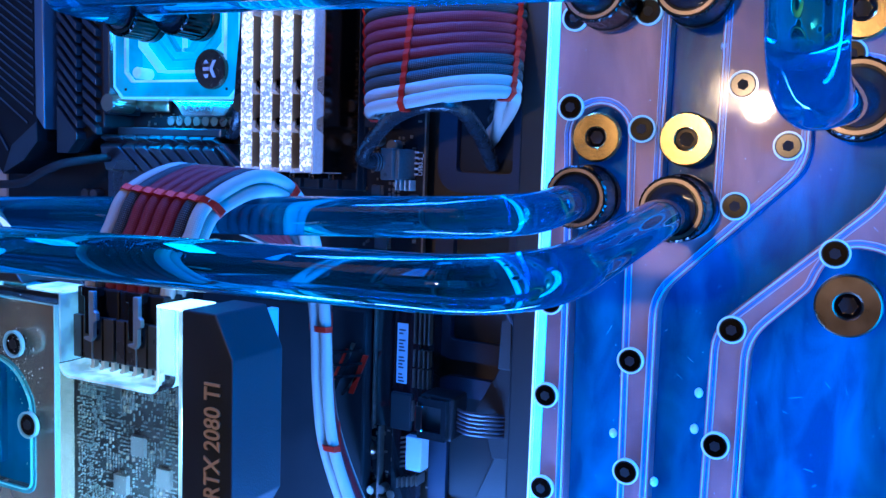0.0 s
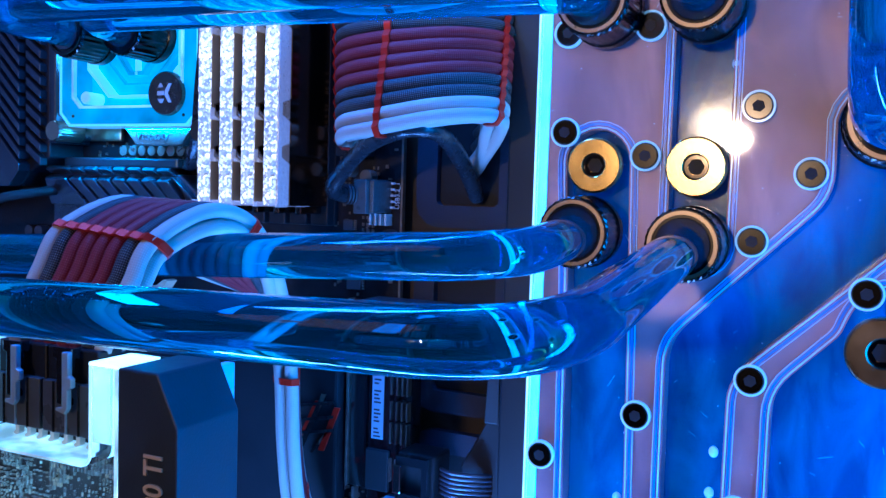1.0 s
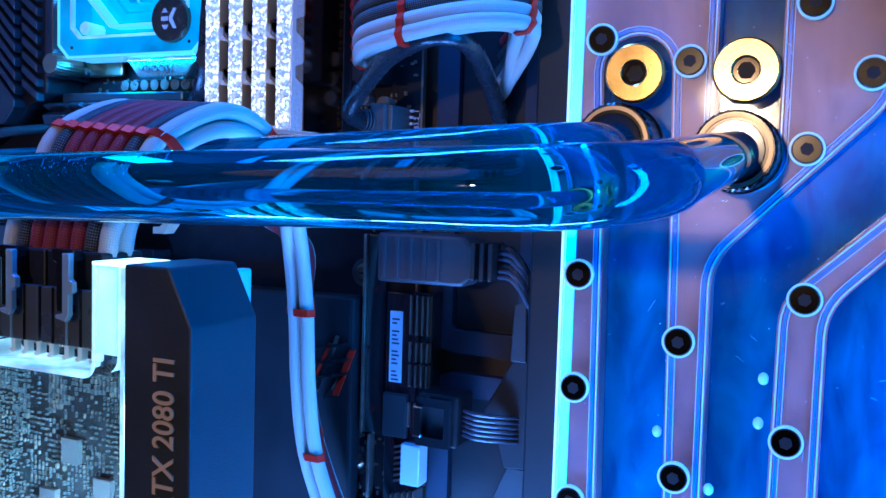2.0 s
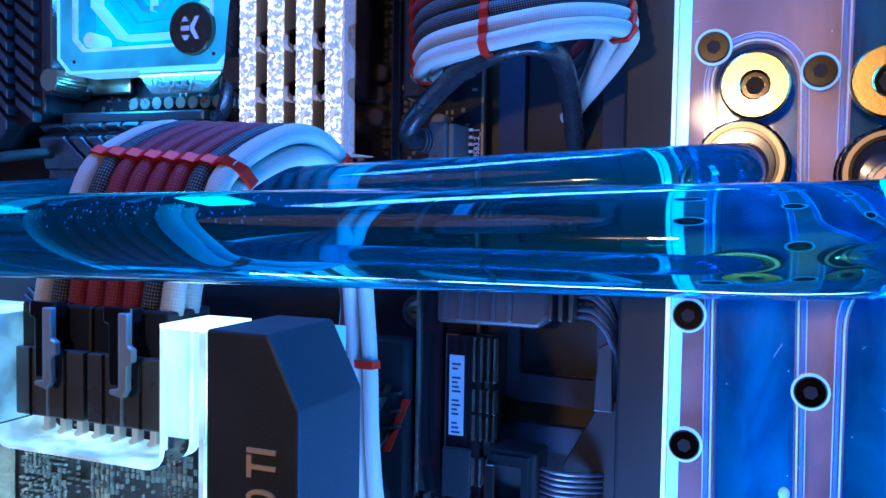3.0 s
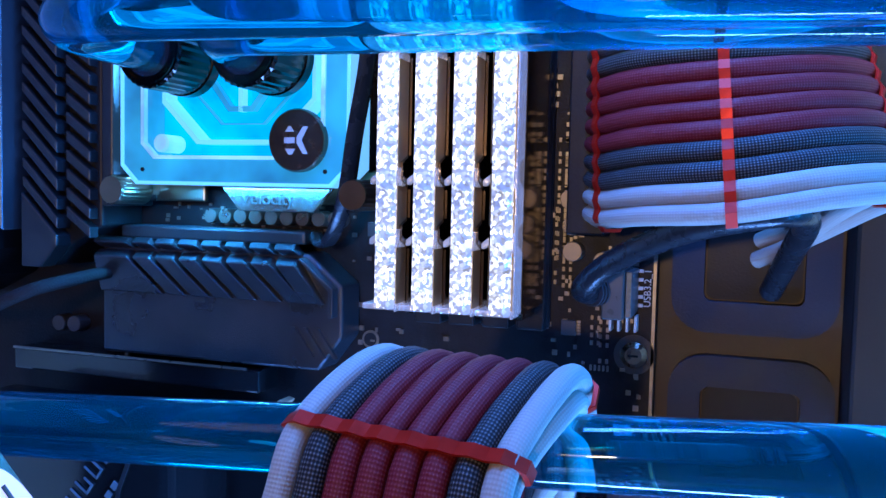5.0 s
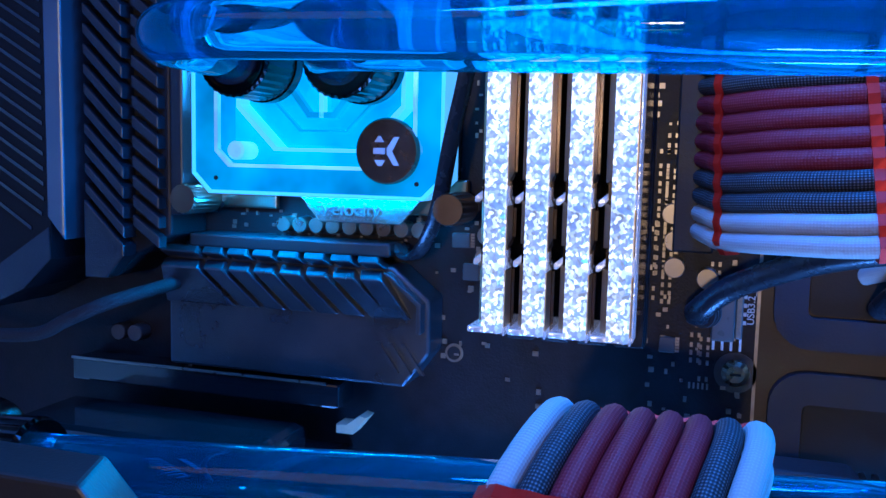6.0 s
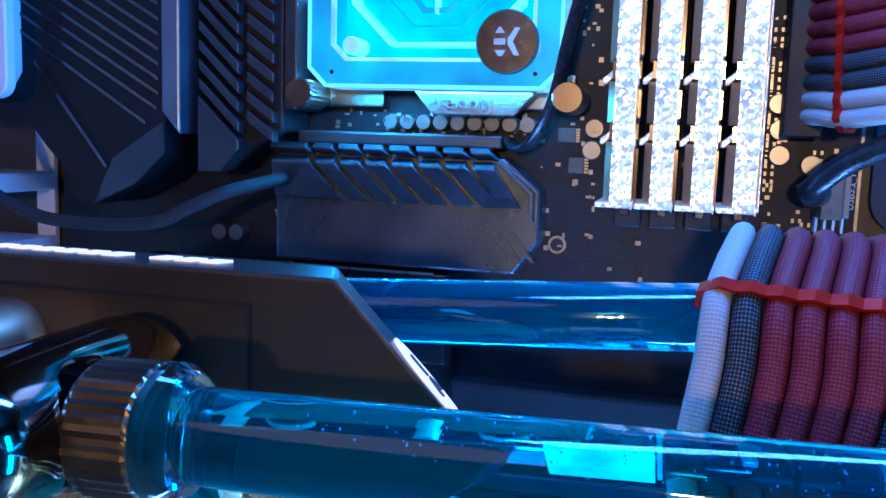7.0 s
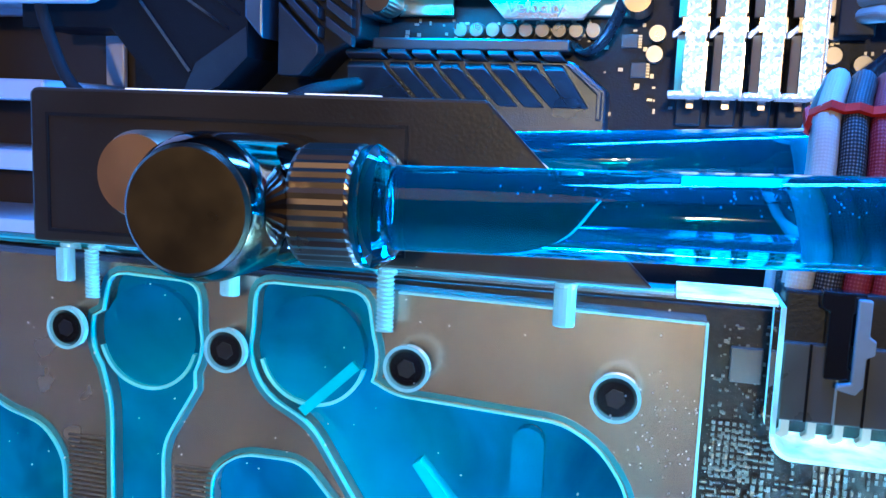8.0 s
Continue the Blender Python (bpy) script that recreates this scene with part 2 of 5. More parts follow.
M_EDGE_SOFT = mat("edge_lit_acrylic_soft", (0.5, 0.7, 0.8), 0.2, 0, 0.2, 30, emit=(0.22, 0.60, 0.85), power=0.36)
# scattered LED light in the card's coolant, put in as weak emission
M_GPU_CHANNEL = mat("glowing_cyan_coolant", (0.01, 0.30, 0.48), 0.2, 0, 0.35, 40, coat=0.6, emit=(0.0, 0.24, 0.60), power=0.12)
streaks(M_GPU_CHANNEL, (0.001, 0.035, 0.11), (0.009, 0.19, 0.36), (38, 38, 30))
M_CPU_GLOW = mat("lit_cpu_cavity", (0.02, 0.35, 0.6), 0.2, 0, 0.3, 60, coat=0.6, emit=(0.0, 0.33, 0.66), power=0.85)
M_CPU_GLOW2 = mat("lit_cpu_cavity_bright", (0.05, 0.5, 0.7), 0.2, 0, 0.3, 60, coat=0.6, emit=(0.20, 0.55, 1.0), power=1.0)
M_CPU_FRAME = mat("frosted_cpu_acrylic", (0.04, 0.12, 0.22), 0.2, 0, 0.12, 60, coat=0.3, emit=(0.04, 0.40, 0.74), power=0.45)
M_BRIGHT = mat("led_white_cyan", (0.8, 0.9, 0.95), 0.3, 0, 0.05, emit=(0.55, 0.92, 1.0), power=2.2)


def glow_patches(m, lo, hi, scale):
    """Uneven LED light in acrylic and coolant, put into the emission as noise patches."""
    nt = m.node_tree
    b = nt.nodes["Principled BSDF"]
    co = nt.nodes.new("ShaderNodeTexCoord")
    ns = nt.nodes.new("ShaderNodeTexNoise")
    ns.inputs["Scale"].default_value, ns.inputs["Detail"].default_value = scale, 3
    nt.links.new(co.outputs["Object"], ns.inputs["Vector"])
    mr = nt.nodes.new("ShaderNodeMapRange")
    mr.inputs["From Min"].default_value, mr.inputs["From Max"].default_value = 0.35, 0.65
    mr.inputs["To Min"].default_value, mr.inputs["To Max"].default_value = lo, hi
    nt.links.new(ns.outputs["Fac"], mr.inputs["Value"])
    nt.links.new(mr.outputs["Result"], b.inputs["Emission Strength"])


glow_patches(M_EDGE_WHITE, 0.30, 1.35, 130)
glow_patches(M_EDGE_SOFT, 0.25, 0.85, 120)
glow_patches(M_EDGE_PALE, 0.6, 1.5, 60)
glow_patches(M_CPU_GLOW, 0.80, 1.35, 70)
glow_patches(M_CPU_FRAME, 0.40, 1.05, 45)
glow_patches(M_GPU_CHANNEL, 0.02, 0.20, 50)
M_BADGE = mat("brushed_badge", (0.20, 0.15, 0.11), 0.26, 0.9, 0.25, 250)
M_CRYSTAL = crystal("lit_crystal", (0.92, 0.90, 1.0), 4.6)

# ---- helpers of this scene ----
def thing(name, at, label, category, group="", kind=""):
    ob = new(name)
    ob.empty_display_size = 0.01
    ob.matrix_basis = Matrix.Translation(at)
    return tagged(ob, label, category, group, kind)


def part(name, bm, material, parent=None, label="", smooth=False, shadow=True):
    me = bpy.data.meshes.new(name)
    bmesh.ops.recalc_face_normals(bm, faces=bm.faces)
    if smooth:
        for f in bm.faces:
            f.smooth = True
        for e in bm.edges:
            if len(e.link_faces) == 2 and e.calc_face_angle(0) > 0.7:
                e.smooth = False
    bm.to_mesh(me)
    bm.free()
    me.materials.append(material)
    ob = new(name, me)
    if parent:
        root = parent
        m = Matrix.Identity(4)
        while root:
            m = root.matrix_basis @ m if root.parent is None else m
            root = root.parent
        ob.parent = parent
        ob.matrix_parent_inverse = m.inverted() if parent.parent is None else Matrix.Identity(4)
    if label:
        ob["label"] = label
    ob.visible_shadow = shadow
    return ob


def bevel(bm, r, seg=2):
    if r:
        bmesh.ops.bevel(bm, geom=list(bm.edges), offset=r, segments=seg, affect="EDGES", profile=0.5, clamp_overlap=True)


def box(x0, x1, y0, y1, z0, z1, r=0.0, bm=None):
    b = bmesh.new()
    bmesh.ops.create_cube(b, size=1, matrix=Matrix.LocRotScale(((x0 + x1) / 2, (y0 + y1) / 2, (z0 + z1) / 2), None, (x1 - x0, y1 - y0, z1 - z0)))
    bevel(b, r)
    return join(bm, b)


def join(bm, b):
    if bm is None:
        return b
    me = bpy.data.meshes.new("tmp")
    b.to_mesh(me)
    b.free()
    bm.from_mesh(me)
    bpy.data.meshes.remove(me)
    return bm


def prism(poly, y0, y1, r=0.0, bm=None):
    """An outline of (x, z) pairs, from y0 to y1."""
    b = bmesh.new()
    vs = [b.verts.new((x, y0, z)) for x, z in poly]
    f = b.faces.new(vs)
    ext = bmesh.ops.extrude_face_region(b, geom=[f])
    bmesh.ops.translate(b, verts=[v for v in ext["geom"] if isinstance(v, bmesh.types.BMVert)], vec=(0, y1 - y0, 0))
    bevel(b, r)
    return join(bm, b)


def holed(outer, holes, y0, y1):
    """A slab between y0 and y1 with holes through it."""
    b = bmesh.new()
    rings = []
    for y in (y0, y1):
        edges = []
        ring = []
        for loop in (outer, *holes):
            vs = [b.verts.new((x, y, z)) for x, z in loop]
            ring.append(vs)
            edges += [b.edges.new((vs[i], vs[(i + 1) % len(vs)])) for i in range(len(vs))]
        bmesh.ops.triangle_fill(b, edges=edges, use_beauty=True, use_dissolve=False)
        rings.append(ring)
    for a, c in zip(*rings):
        for i in range(len(a)):
            j = (i + 1) % len(a)
            b.faces.new((a[i], a[j], c[j], c[i]))
    return b


def lathe(p0, p1, profile, seg=32, bm=None, knurl=0):
    """Rings round the line p0-p1: profile of (share of the way, radius)."""
    b = bmesh.new()
    p0, p1 = Vector(p0), Vector(p1)
    d = (p1 - p0).normalized()
    u = d.orthogonal().normalized()
    v = d.cross(u)
    rings = []
    for f, r in profile:
        c = p0.lerp(p1, f)
        rings.append([b.verts.new(c + (r - (0.00024 if knurl and i % 2 and 0.05 < f < 0.95 else 0)) * (math.cos(2 * math.pi * i / seg) * u + math.sin(2 * math.pi * i / seg) * v)) for i in range(seg)])
    for a, c in zip(rings, rings[1:]):
        for i in range(seg):
            b.faces.new((a[i], a[(i + 1) % seg], c[(i + 1) % seg], c[i]))
    b.faces.new(rings[0])
    b.faces.new(rings[-1])
    return join(bm, b)


def cyl(p0, p1, r, seg=24, bm=None, edge=0.12):
    ln = (Vector(p1) - Vector(p0)).length
    e = min(0.3, edge * r / ln)
    return lathe(p0, p1, [(0, r * 0.93), (e, r), (1 - e, r), (1, r * 0.93)], seg, bm)


def fillet(points, radius, steps=10):
    """A polyline with rounded corners."""
    pts = [Vector(p) for p in points]
    out = [pts[0]]
    for a, c, d in zip(pts, pts[1:], pts[2:]):
        u, v = (a - c).normalized(), (d - c).normalized()
        k = min(radius, (a - c).length * 0.49, (d - c).length * 0.49)
        s, e = c + u * k, c + v * k
        for i in range(steps + 1):
            t = i / steps
            out.append(s * (1 - t) ** 2 + c * 2 * t * (1 - t) + e * t * t)
    out.append(pts[-1])
    return out


def smooth_path(points, n=8):
    """A curve through the points."""
    p = [Vector(q) for q in points]
    p = [p[0] * 2 - p[1], *p, p[-1] * 2 - p[-2]]
    out = []
    for a, c, d, e in zip(p, p[1:], p[2:], p[3:]):
        for i in range(n):
            t = i / n
            out.append(0.5 * (2 * c + (d - a) * t + (2 * a - 5 * c + 4 * d - e) * t * t + (3 * c - a - 3 * d + e) * t ** 3))
    out.append(p[-2])
    return out


def sweep(path, r, seg=14, bm=None, flat=1.0):
    b = bmesh.new()
    uv = b.loops.layers.uv.new("UVMap")
    path = [Vector(p) for p in path]
    t0 = (path[1] - path[0]).normalized()
    u = t0.orthogonal().normalized()
    rings, along, s = [], [], 0.0
    for i, p in enumerate(path):
        t = (path[min(i + 1, len(path) - 1)] - path[max(i - 1, 0)]).normalized()
        u = (u - t * u.dot(t)).normalized()
        v = t.cross(u)
        if i:
            s += (p - path[i - 1]).length
        along.append(s)
        rings.append([b.verts.new(p + r * (math.cos(2 * math.pi * k / seg) * u + flat * math.sin(2 * math.pi * k / seg) * v)) for k in range(seg)])
    for i in range(len(rings) - 1):
        for k in range(seg):
            f = b.faces.new((rings[i][k], rings[i][(k + 1) % seg], rings[i + 1][(k + 1) % seg], rings[i + 1][k]))
            for lp, w in zip(f.loops, ((k, i), (k + 1, i), (k + 1, i + 1), (k, i + 1))):
                lp[uv].uv = (w[0] / seg, along[w[1]])
    b.faces.new(rings[0])
    b.faces.new(rings[-1])
    return join(bm, b)


def lettering(text, size, m, material, parent, name="lettering", depth=0.0002, align="LEFT", bold=0.0):
    cu = bpy.data.curves.new("text", "FONT")
    cu.body, cu.size, cu.extrude, cu.align_x, cu.offset = text, size, depth, align, bold
    tmp = new("text", cu)
    me = bpy.data.meshes.new_from_object(tmp)
    bpy.data.objects.remove(tmp)
    me.transform(m)
    bm = bmesh.new()
    bm.from_mesh(me)
    return part(name, bm, material, parent)


def arc(cx, cz, r, a0, a1, n=12):
    return [(cx + r * math.cos(radians(a0 + (a1 - a0) * i / n)), cz + r * math.sin(radians(a0 + (a1 - a0) * i / n))) for i in range(n + 1)]


def offset(poly, d):
    """The outline moved outwards by d (counter-clockwise outlines)."""
    out = []
    n = len(poly)
    for i in range(n):
        a, c, e = Vector(poly[i - 1]), Vector(poly[i]), Vector(poly[(i + 1) % n])
        n1 = Vector(((c - a).y, -(c - a).x)).normalized() if (c - a).length > 1e-9 else Vector((0, 0))
        n2 = Vector(((e - c).y, -(e - c).x)).normalized() if (e - c).length > 1e-9 else Vector((0, 0))
        w = (n1 + n2)
        w = w / max(0.5, w.length_squared / 2) if w.length > 1e-6 else n1
        q = c + w * d
        out.append((q.x, q.y))
    return out


def rounded(poly, rad, steps=5):
    """A closed outline with its sharp corners rounded."""
    out = []
    n = len(poly)
    for i in range(n):
        a, c, d = Vector(poly[i - 1]), Vector(poly[i]), Vector(poly[(i + 1) % n])
        if (a - c).length < 0.0045 or (d - c).length < 0.0045:
            out.append(tuple(c))
            continue
        k = min(rad, (a - c).length * 0.45, (d - c).length * 0.45)
        p, q = c + (a - c).normalized() * k, c + (d - c).normalized() * k
        for t in range(steps + 1):
            f = t / steps
            out.append(tuple(p * (1 - f) ** 2 + c * 2 * f * (1 - f) + q * f * f))
    return out


# ---- structure: case and room ----
def wall(name, bm, material, label):
    return tagged(part(name, bm, material), label, "case panel", kind="structure")


BOARD_Y = 0.3375
TRAY_Y = 0.3455
wall("wall_tray", box(-0.46, 0.10, TRAY_Y, TRAY_Y + 0.0015, 0.0, 0.45), M_TRAY, "steel motherboard tray behind the boards, warm light in its colour")
wall("wall_rear", box(-0.464, -0.460, 0.10, TRAY_Y, 0.0, 0.45), M_WHITE, "white painted rear panel of the case")
wall("wall_front", box(0.20, 0.204, 0.10, TRAY_Y, 0.0, 0.45), M_DARKSTEEL, "dark steel front panel of the case")
wall("ceiling", box(-0.464, 0.204, 0.21, TRAY_Y, 0.450, 0.454), M_DARKSTEEL, "dark steel top panel of the case")
wall("floor", box(-0.464, 0.204, 0.10, TRAY_Y, -0.004, 0.0), M_DARKSTEEL, "dark steel bottom panel of the case")
M_ROOM = mat("room_paint", (0.10, 0.10, 0.12), 0.9, 0, 0.1, 2)
wall("backdrop", box(-1.0, 0.8, 0.70, 0.72, -0.10, 0.80), M_ROOM, "dim painted wall of the room")
wall("desk_top", box(-0.8, 0.6, -0.15, 0.60, -0.03, -0.0042, 0.002), M_ROOM, "dark desk top under the case")

# raised dark strip between tray and distribution plate
tagged(part("trim", box(-0.0925, -0.079, 0.325, TRAY_Y - 0.0005, 0.0, 0.45, 0.001), M_DARKSTEEL), "dark folded steel strip beside the tray", "trim", kind="structure")


def grommet(x0, x1, z0, z1, label):
    g = thing("cable_grommet", ((x0 + x1) / 2, TRAY_Y, z0), label, "grommet", "grommets of the tray")
    w, h, r = x1 - x0, z1 - z0, 0.009

    def rr(k):
        a, c, d, e = x0 + k, x1 - k, z0 + k, z1 - k
        q = max(0.002, r - k)
        return arc(c - q, e - q, q, 0, 90, 6) + arc(a + q, e - q, q, 90, 180, 6) + arc(a + q, d + q, q, 180, 270, 6) + arc(c - q, d + q, q, 270, 360, 6)
    ring = holed(rr(0), [rr(0.008)], TRAY_Y - 0.004, TRAY_Y - 0.0002)
    part("ring", ring, M_RUBBER, g, smooth=True)
    inner = rr(0.0085)
    part("flap", prism(inner, TRAY_Y - 0.0015, TRAY_Y - 0.0006), M_BLACK, g, "black slit rubber flap")
    return g


grommet(-0.1335, -0.0935, 0.2325, 0.290, "dark rubber cable grommet set in the steel tray")
grommet(-0.1335, -0.0935, 0.165, 0.2265, "dark rubber cable grommet below another one")
grommet(-0.1335, -0.0935, 0.097, 0.158, "dark rubber cable grommet low on the tray")

# ---- motherboard ----
mb = thing("motherboard", (-0.25, BOARD_Y, 0.03), "black motherboard with tin parts and white print, screwed to the tray", "motherboard")
part("circuit_board", box(-0.385, -0.1372, BOARD_Y, BOARD_Y + 0.0018, 0.03, 0.345, 0.0003), M_PCB, mb)
part("board_edge", box(-0.1378, -0.1370, BOARD_Y - 0.0003, BOARD_Y + 0.0019, 0.03, 0.345), M_SOLDER, mb, "bare light edge of the board")
for x, z in ((-0.142, 0.226), (-0.142, 0.33), (-0.142, 0.08), (-0.30, 0.226), (-0.1611, 0.1397), (-0.1595, 0.1227), (-0.158, 0.191)):
    s = part("screw", lathe((x, BOARD_Y, z), (x, BOARD_Y - 0.0022, z), [(0, 0.0034), (0.5, 0.0034), (1, 0.0022)], 20), M_DARKCHROME, mb)
    part("ring_pad", lathe((x, BOARD_Y, z), (x, BOARD_Y - 0.0003, z), [(0, 0.0052), (1, 0.0052)], 24), M_CHIP, mb)
    part("slot", box(x - 0.0013, x + 0.0013, BOARD_Y - 0.0026, BOARD_Y - 0.002, z - 0.0003, z + 0.0003), M_BLACK, mb)
part("hole_ring", lathe((-0.216, BOARD_Y, 0.2245), (-0.216, BOARD_Y - 0.0004, 0.2245), [(0, 0.0026), (1, 0.0026)], 24), M_SOLDER, mb)
part("hole", lathe((-0.216, BOARD_Y, 0.2245), (-0.216, BOARD_Y - 0.0006, 0.2245), [(0, 0.0019), (1, 0.0019)], 24), M_BLACK, mb)
rng = random.Random(4)


def smd_field(n, x0, x1, z0, z1, y, material, lo=0.0005, hi=0.0014, bm=None):
    b = bm or bmesh.new()
    for _ in range(n):
        x, z = rng.uniform(x0, x1), rng.uniform(z0, z1)
        w, h = rng.uniform(lo, hi), rng.uniform(lo, hi)
        d = rng.uniform(0.0003, 0.0009)
        bmesh.ops.create_cube(b, size=1, matrix=Matrix.LocRotScale((x, y - d / 2, z), None, (w, d, h)))
    return b


f1 = smd_field(70, -0.165, -0.140, 0.205, 0.30, BOARD_Y, M_SOLDER)
smd_field(45, -0.222, -0.206, 0.222, 0.30, BOARD_Y, M_SOLDER, bm=f1)
smd_field(60, -0.285, -0.222, 0.2535, 0.262, BOARD_Y, M_SOLDER, bm=f1)
smd_field(30, -0.305, -0.299, 0.215, 0.252, BOARD_Y, M_SOLDER, 0.0008, 0.002, bm=f1)
smd_field(50, -0.165, -0.139, 0.06, 0.20, BOARD_Y, M_SOLDER, bm=f1)
for cx0, z0, n in ((-0.1618, 0.2500, 16), (-0.1600, 0.2430, 22), (-0.1640, 0.2440, 10), (-0.1678, 0.2485, 8), (-0.1521, 0.2285, 7), (-0.1498, 0.2235, 6), (-0.1480, 0.2430, 6), (-0.1700, 0.2560, 14)):
    for k in range(n):
        zz = z0 + k * 0.0021 + rng.uniform(-0.0004, 0.0004)
        if rng.random() < 0.15:
            continue
        for dx in (-0.0009, 0.0009):
            bmesh.ops.create_cube(f1, size=1, matrix=Matrix.LocRotScale((cx0 + dx, BOARD_Y - 0.0004, zz), None, (0.0007, 0.0008, 0.0011)))
for k in range(5):
    bmesh.ops.create_cube(f1, size=1, matrix=Matrix.LocRotScale((-0.1530 + k * 0.0011, BOARD_Y - 0.0004, 0.2218), None, (0.0005, 0.0008, 0.0014)))
part("dark_slot", box(-0.1664, -0.1641, BOARD_Y - 0.0030, BOARD_Y - 0.0003, 0.2318, 0.3000, 0.0003), M_BLACK, mb)
f1o = tagged(part("surface_parts", f1, M_SOLDER, mb), "tiny tinned surface parts", kind="stuff")
f2 = smd_field(45, -0.222, -0.140, 0.21, 0.30, BOARD_Y, M_CAP, 0.0007, 0.0016)
tagged(part("small_chips", f2, M_CAP, mb), "small brown ceramic parts", kind="stuff")
for i in range(9):
    x = -0.266 + i * 0.0051
    part("capacitor", cyl((x, BOARD_Y, 0.2585), (x, BOARD_Y - 0.006, 0.2585), 0.0022, 18), M_CAP, mb)
for x, z in ((-0.1580, 0.2523), (-0.1583, 0.2590), (-0.1590, 0.2657), (-0.150, 0.250), (-0.2065, 0.258), (-0.207, 0.252)):
    part("capacitor", cyl((x, BOARD_Y, z), (x, BOARD_Y - 0.005, z), 0.0026, 18), M_CAP, mb)
# two cans in the shroud's shade, which is put in as a darker material
for x in (-0.323, -0.317):
    part("capacitor", cyl((x, BOARD_Y, 0.2225), (x, BOARD_Y - 0.005, 0.2225), 0.0026, 18), M_CHIP, mb)
for x, z, w, h in ((-0.146, 0.245, 0.006, 0.008), (-0.2115, 0.2475, 0.0045, 0.0045), (-0.159, 0.232, 0.004, 0.004), (-0.2145, 0.256, 0.005, 0.004), (-0.156, 0.2105, 0.006, 0.005)):
    part("chip", box(x - w / 2, x + w / 2, BOARD_Y - 0.0016, BOARD_Y, z - h / 2, z + h / 2, 0.0002), M_CHIP, mb)
    for k in range(5):
        zz = z - h / 2 + (k + 0.5) * h / 5
        part("pin", box(x + w / 2, x + w / 2 + 0.001, BOARD_Y - 0.0006, BOARD_Y, zz - 0.0003, zz + 0.0003), M_SOLDER, mb)
lettering("USB3.2_1", 0.0025, Matrix.Translation((-0.1383, BOARD_Y - 0.0003, 0.2385)) @ pose(0, 0, 0, 90, -90, 0), M_SILK, mb)
# expansion slots low on the board
for z in (0.208, 0.188):
    part("expansion_slot", box(-0.335, -0.246, BOARD_Y - 0.011, BOARD_Y, z, z + 0.0068, 0.0006), M_BLACK_GLOSS, mb, "black expansion slot with a bronze rim")
part("slot_rim", box(-0.335, -0.250, BOARD_Y - 0.0115, BOARD_Y - 0.0108, 0.2145, 0.2152), M_CAP, mb)
part("slot_latch", prism([(-0.247, 0.201), (-0.242, 0.201), (-0.238, 0.206), (-0.240, 0.2065), (-0.244, 0.2035), (-0.247, 0.2035)], BOARD_Y - 0.010, BOARD_Y - 0.004), M_BRONZE, mb)
# 24 pin socket
part("power_socket", box(-0.1585, -0.149, BOARD_Y - 0.012, BOARD_Y, 0.257, 0.315, 0.0005), M_BLACK, mb)
part("ribbed_socket", box(-0.1465, -0.1345, BOARD_Y - 0.0045, BOARD_Y - 0.0002, 0.085, 0.1855, 0.0004), M_BLACK_GLOSS, mb, "long black side socket with a paper label")
for x in (-0.1367, -0.1343, -0.1322, -0.1302):
    for z0, z1 in ((0.1395, 0.1480), (0.1535, 0.1612), (0.1622, 0.1690), (0.1715, 0.1850)):
        part("rib", box(x - 0.0004, x + 0.0004, BOARD_Y - 0.0058, BOARD_Y - 0.0020, z0, z1, 0.0002), M_SOLDER, mb, "bright metal rib")
part("socket_block", box(-0.1466, -0.1372, BOARD_Y - 0.0060, BOARD_Y - 0.0002, 0.1352, 0.1505, 0.0005), M_CAPBODY, mb, "grey black socket end block")
part("socket_back", box(-0.1372, -0.1292, BOARD_Y - 0.0030, BOARD_Y + 0.0040, 0.1340, 0.1860, 0.0004), M_BLACK_GLOSS, mb)
for x, z0, z1 in ((-0.1560, 0.1345, 0.2050), (-0.1529, 0.0800, 0.1342)):
    part("rail", box(x - 0.0006, x + 0.0006, BOARD_Y - 0.0042, BOARD_Y - 0.0002, z0, z1, 0.0003), M_SOLDER, mb, "thin bright cover edge")
part("side_shield", box(-0.1553, -0.1480, BOARD_Y - 0.0030, BOARD_Y - 0.0003, 0.1345, 0.2050, 0.0004), M_BLACK_GLOSS, mb)
part("white_header", box(-0.1385, -0.1312, BOARD_Y - 0.0072, BOARD_Y - 0.0002, 0.1195, 0.1338, 0.0005), M_LABEL, mb, "white pin header")
for k in range(7):
    part("header_pin", prism([(-0.1415, 0.1195 + k * 0.0020), (-0.1387, 0.1203 + k * 0.0020), (-0.1387, 0.1210 + k * 0.0020), (-0.1415, 0.1202 + k * 0.0020)], BOARD_Y - 0.0060, BOARD_Y - 0.0052), M_SOLDER, mb)
for k in range(11):
    x, z = -0.1655 + (k % 6) * 0.0048, 0.1010 + (k // 6) * 0.0055 + 0.0012 * (k % 2)
    part("capacitor", cyl((x, BOARD_Y, z), (x, BOARD_Y - 0.0050, z), 0.0019, 16), M_SOLDER if k % 3 else M_CAP, mb)
for k in range(5):
    part("header_pin", box(-0.1425 + 0.0022 * k, -0.1417 + 0.0022 * k, BOARD_Y - 0.0068, BOARD_Y, 0.1110 + 0.0006 * k, 0.1150 + 0.0006 * k), M_SOLDER, mb)
tagged(part("surface_parts", smd_field(110, -0.170, -0.1315, 0.09, 0.135, BOARD_Y, M_SOLDER, 0.0005, 0.0016), M_SOLDER, mb), "tiny tinned surface parts", kind="stuff")
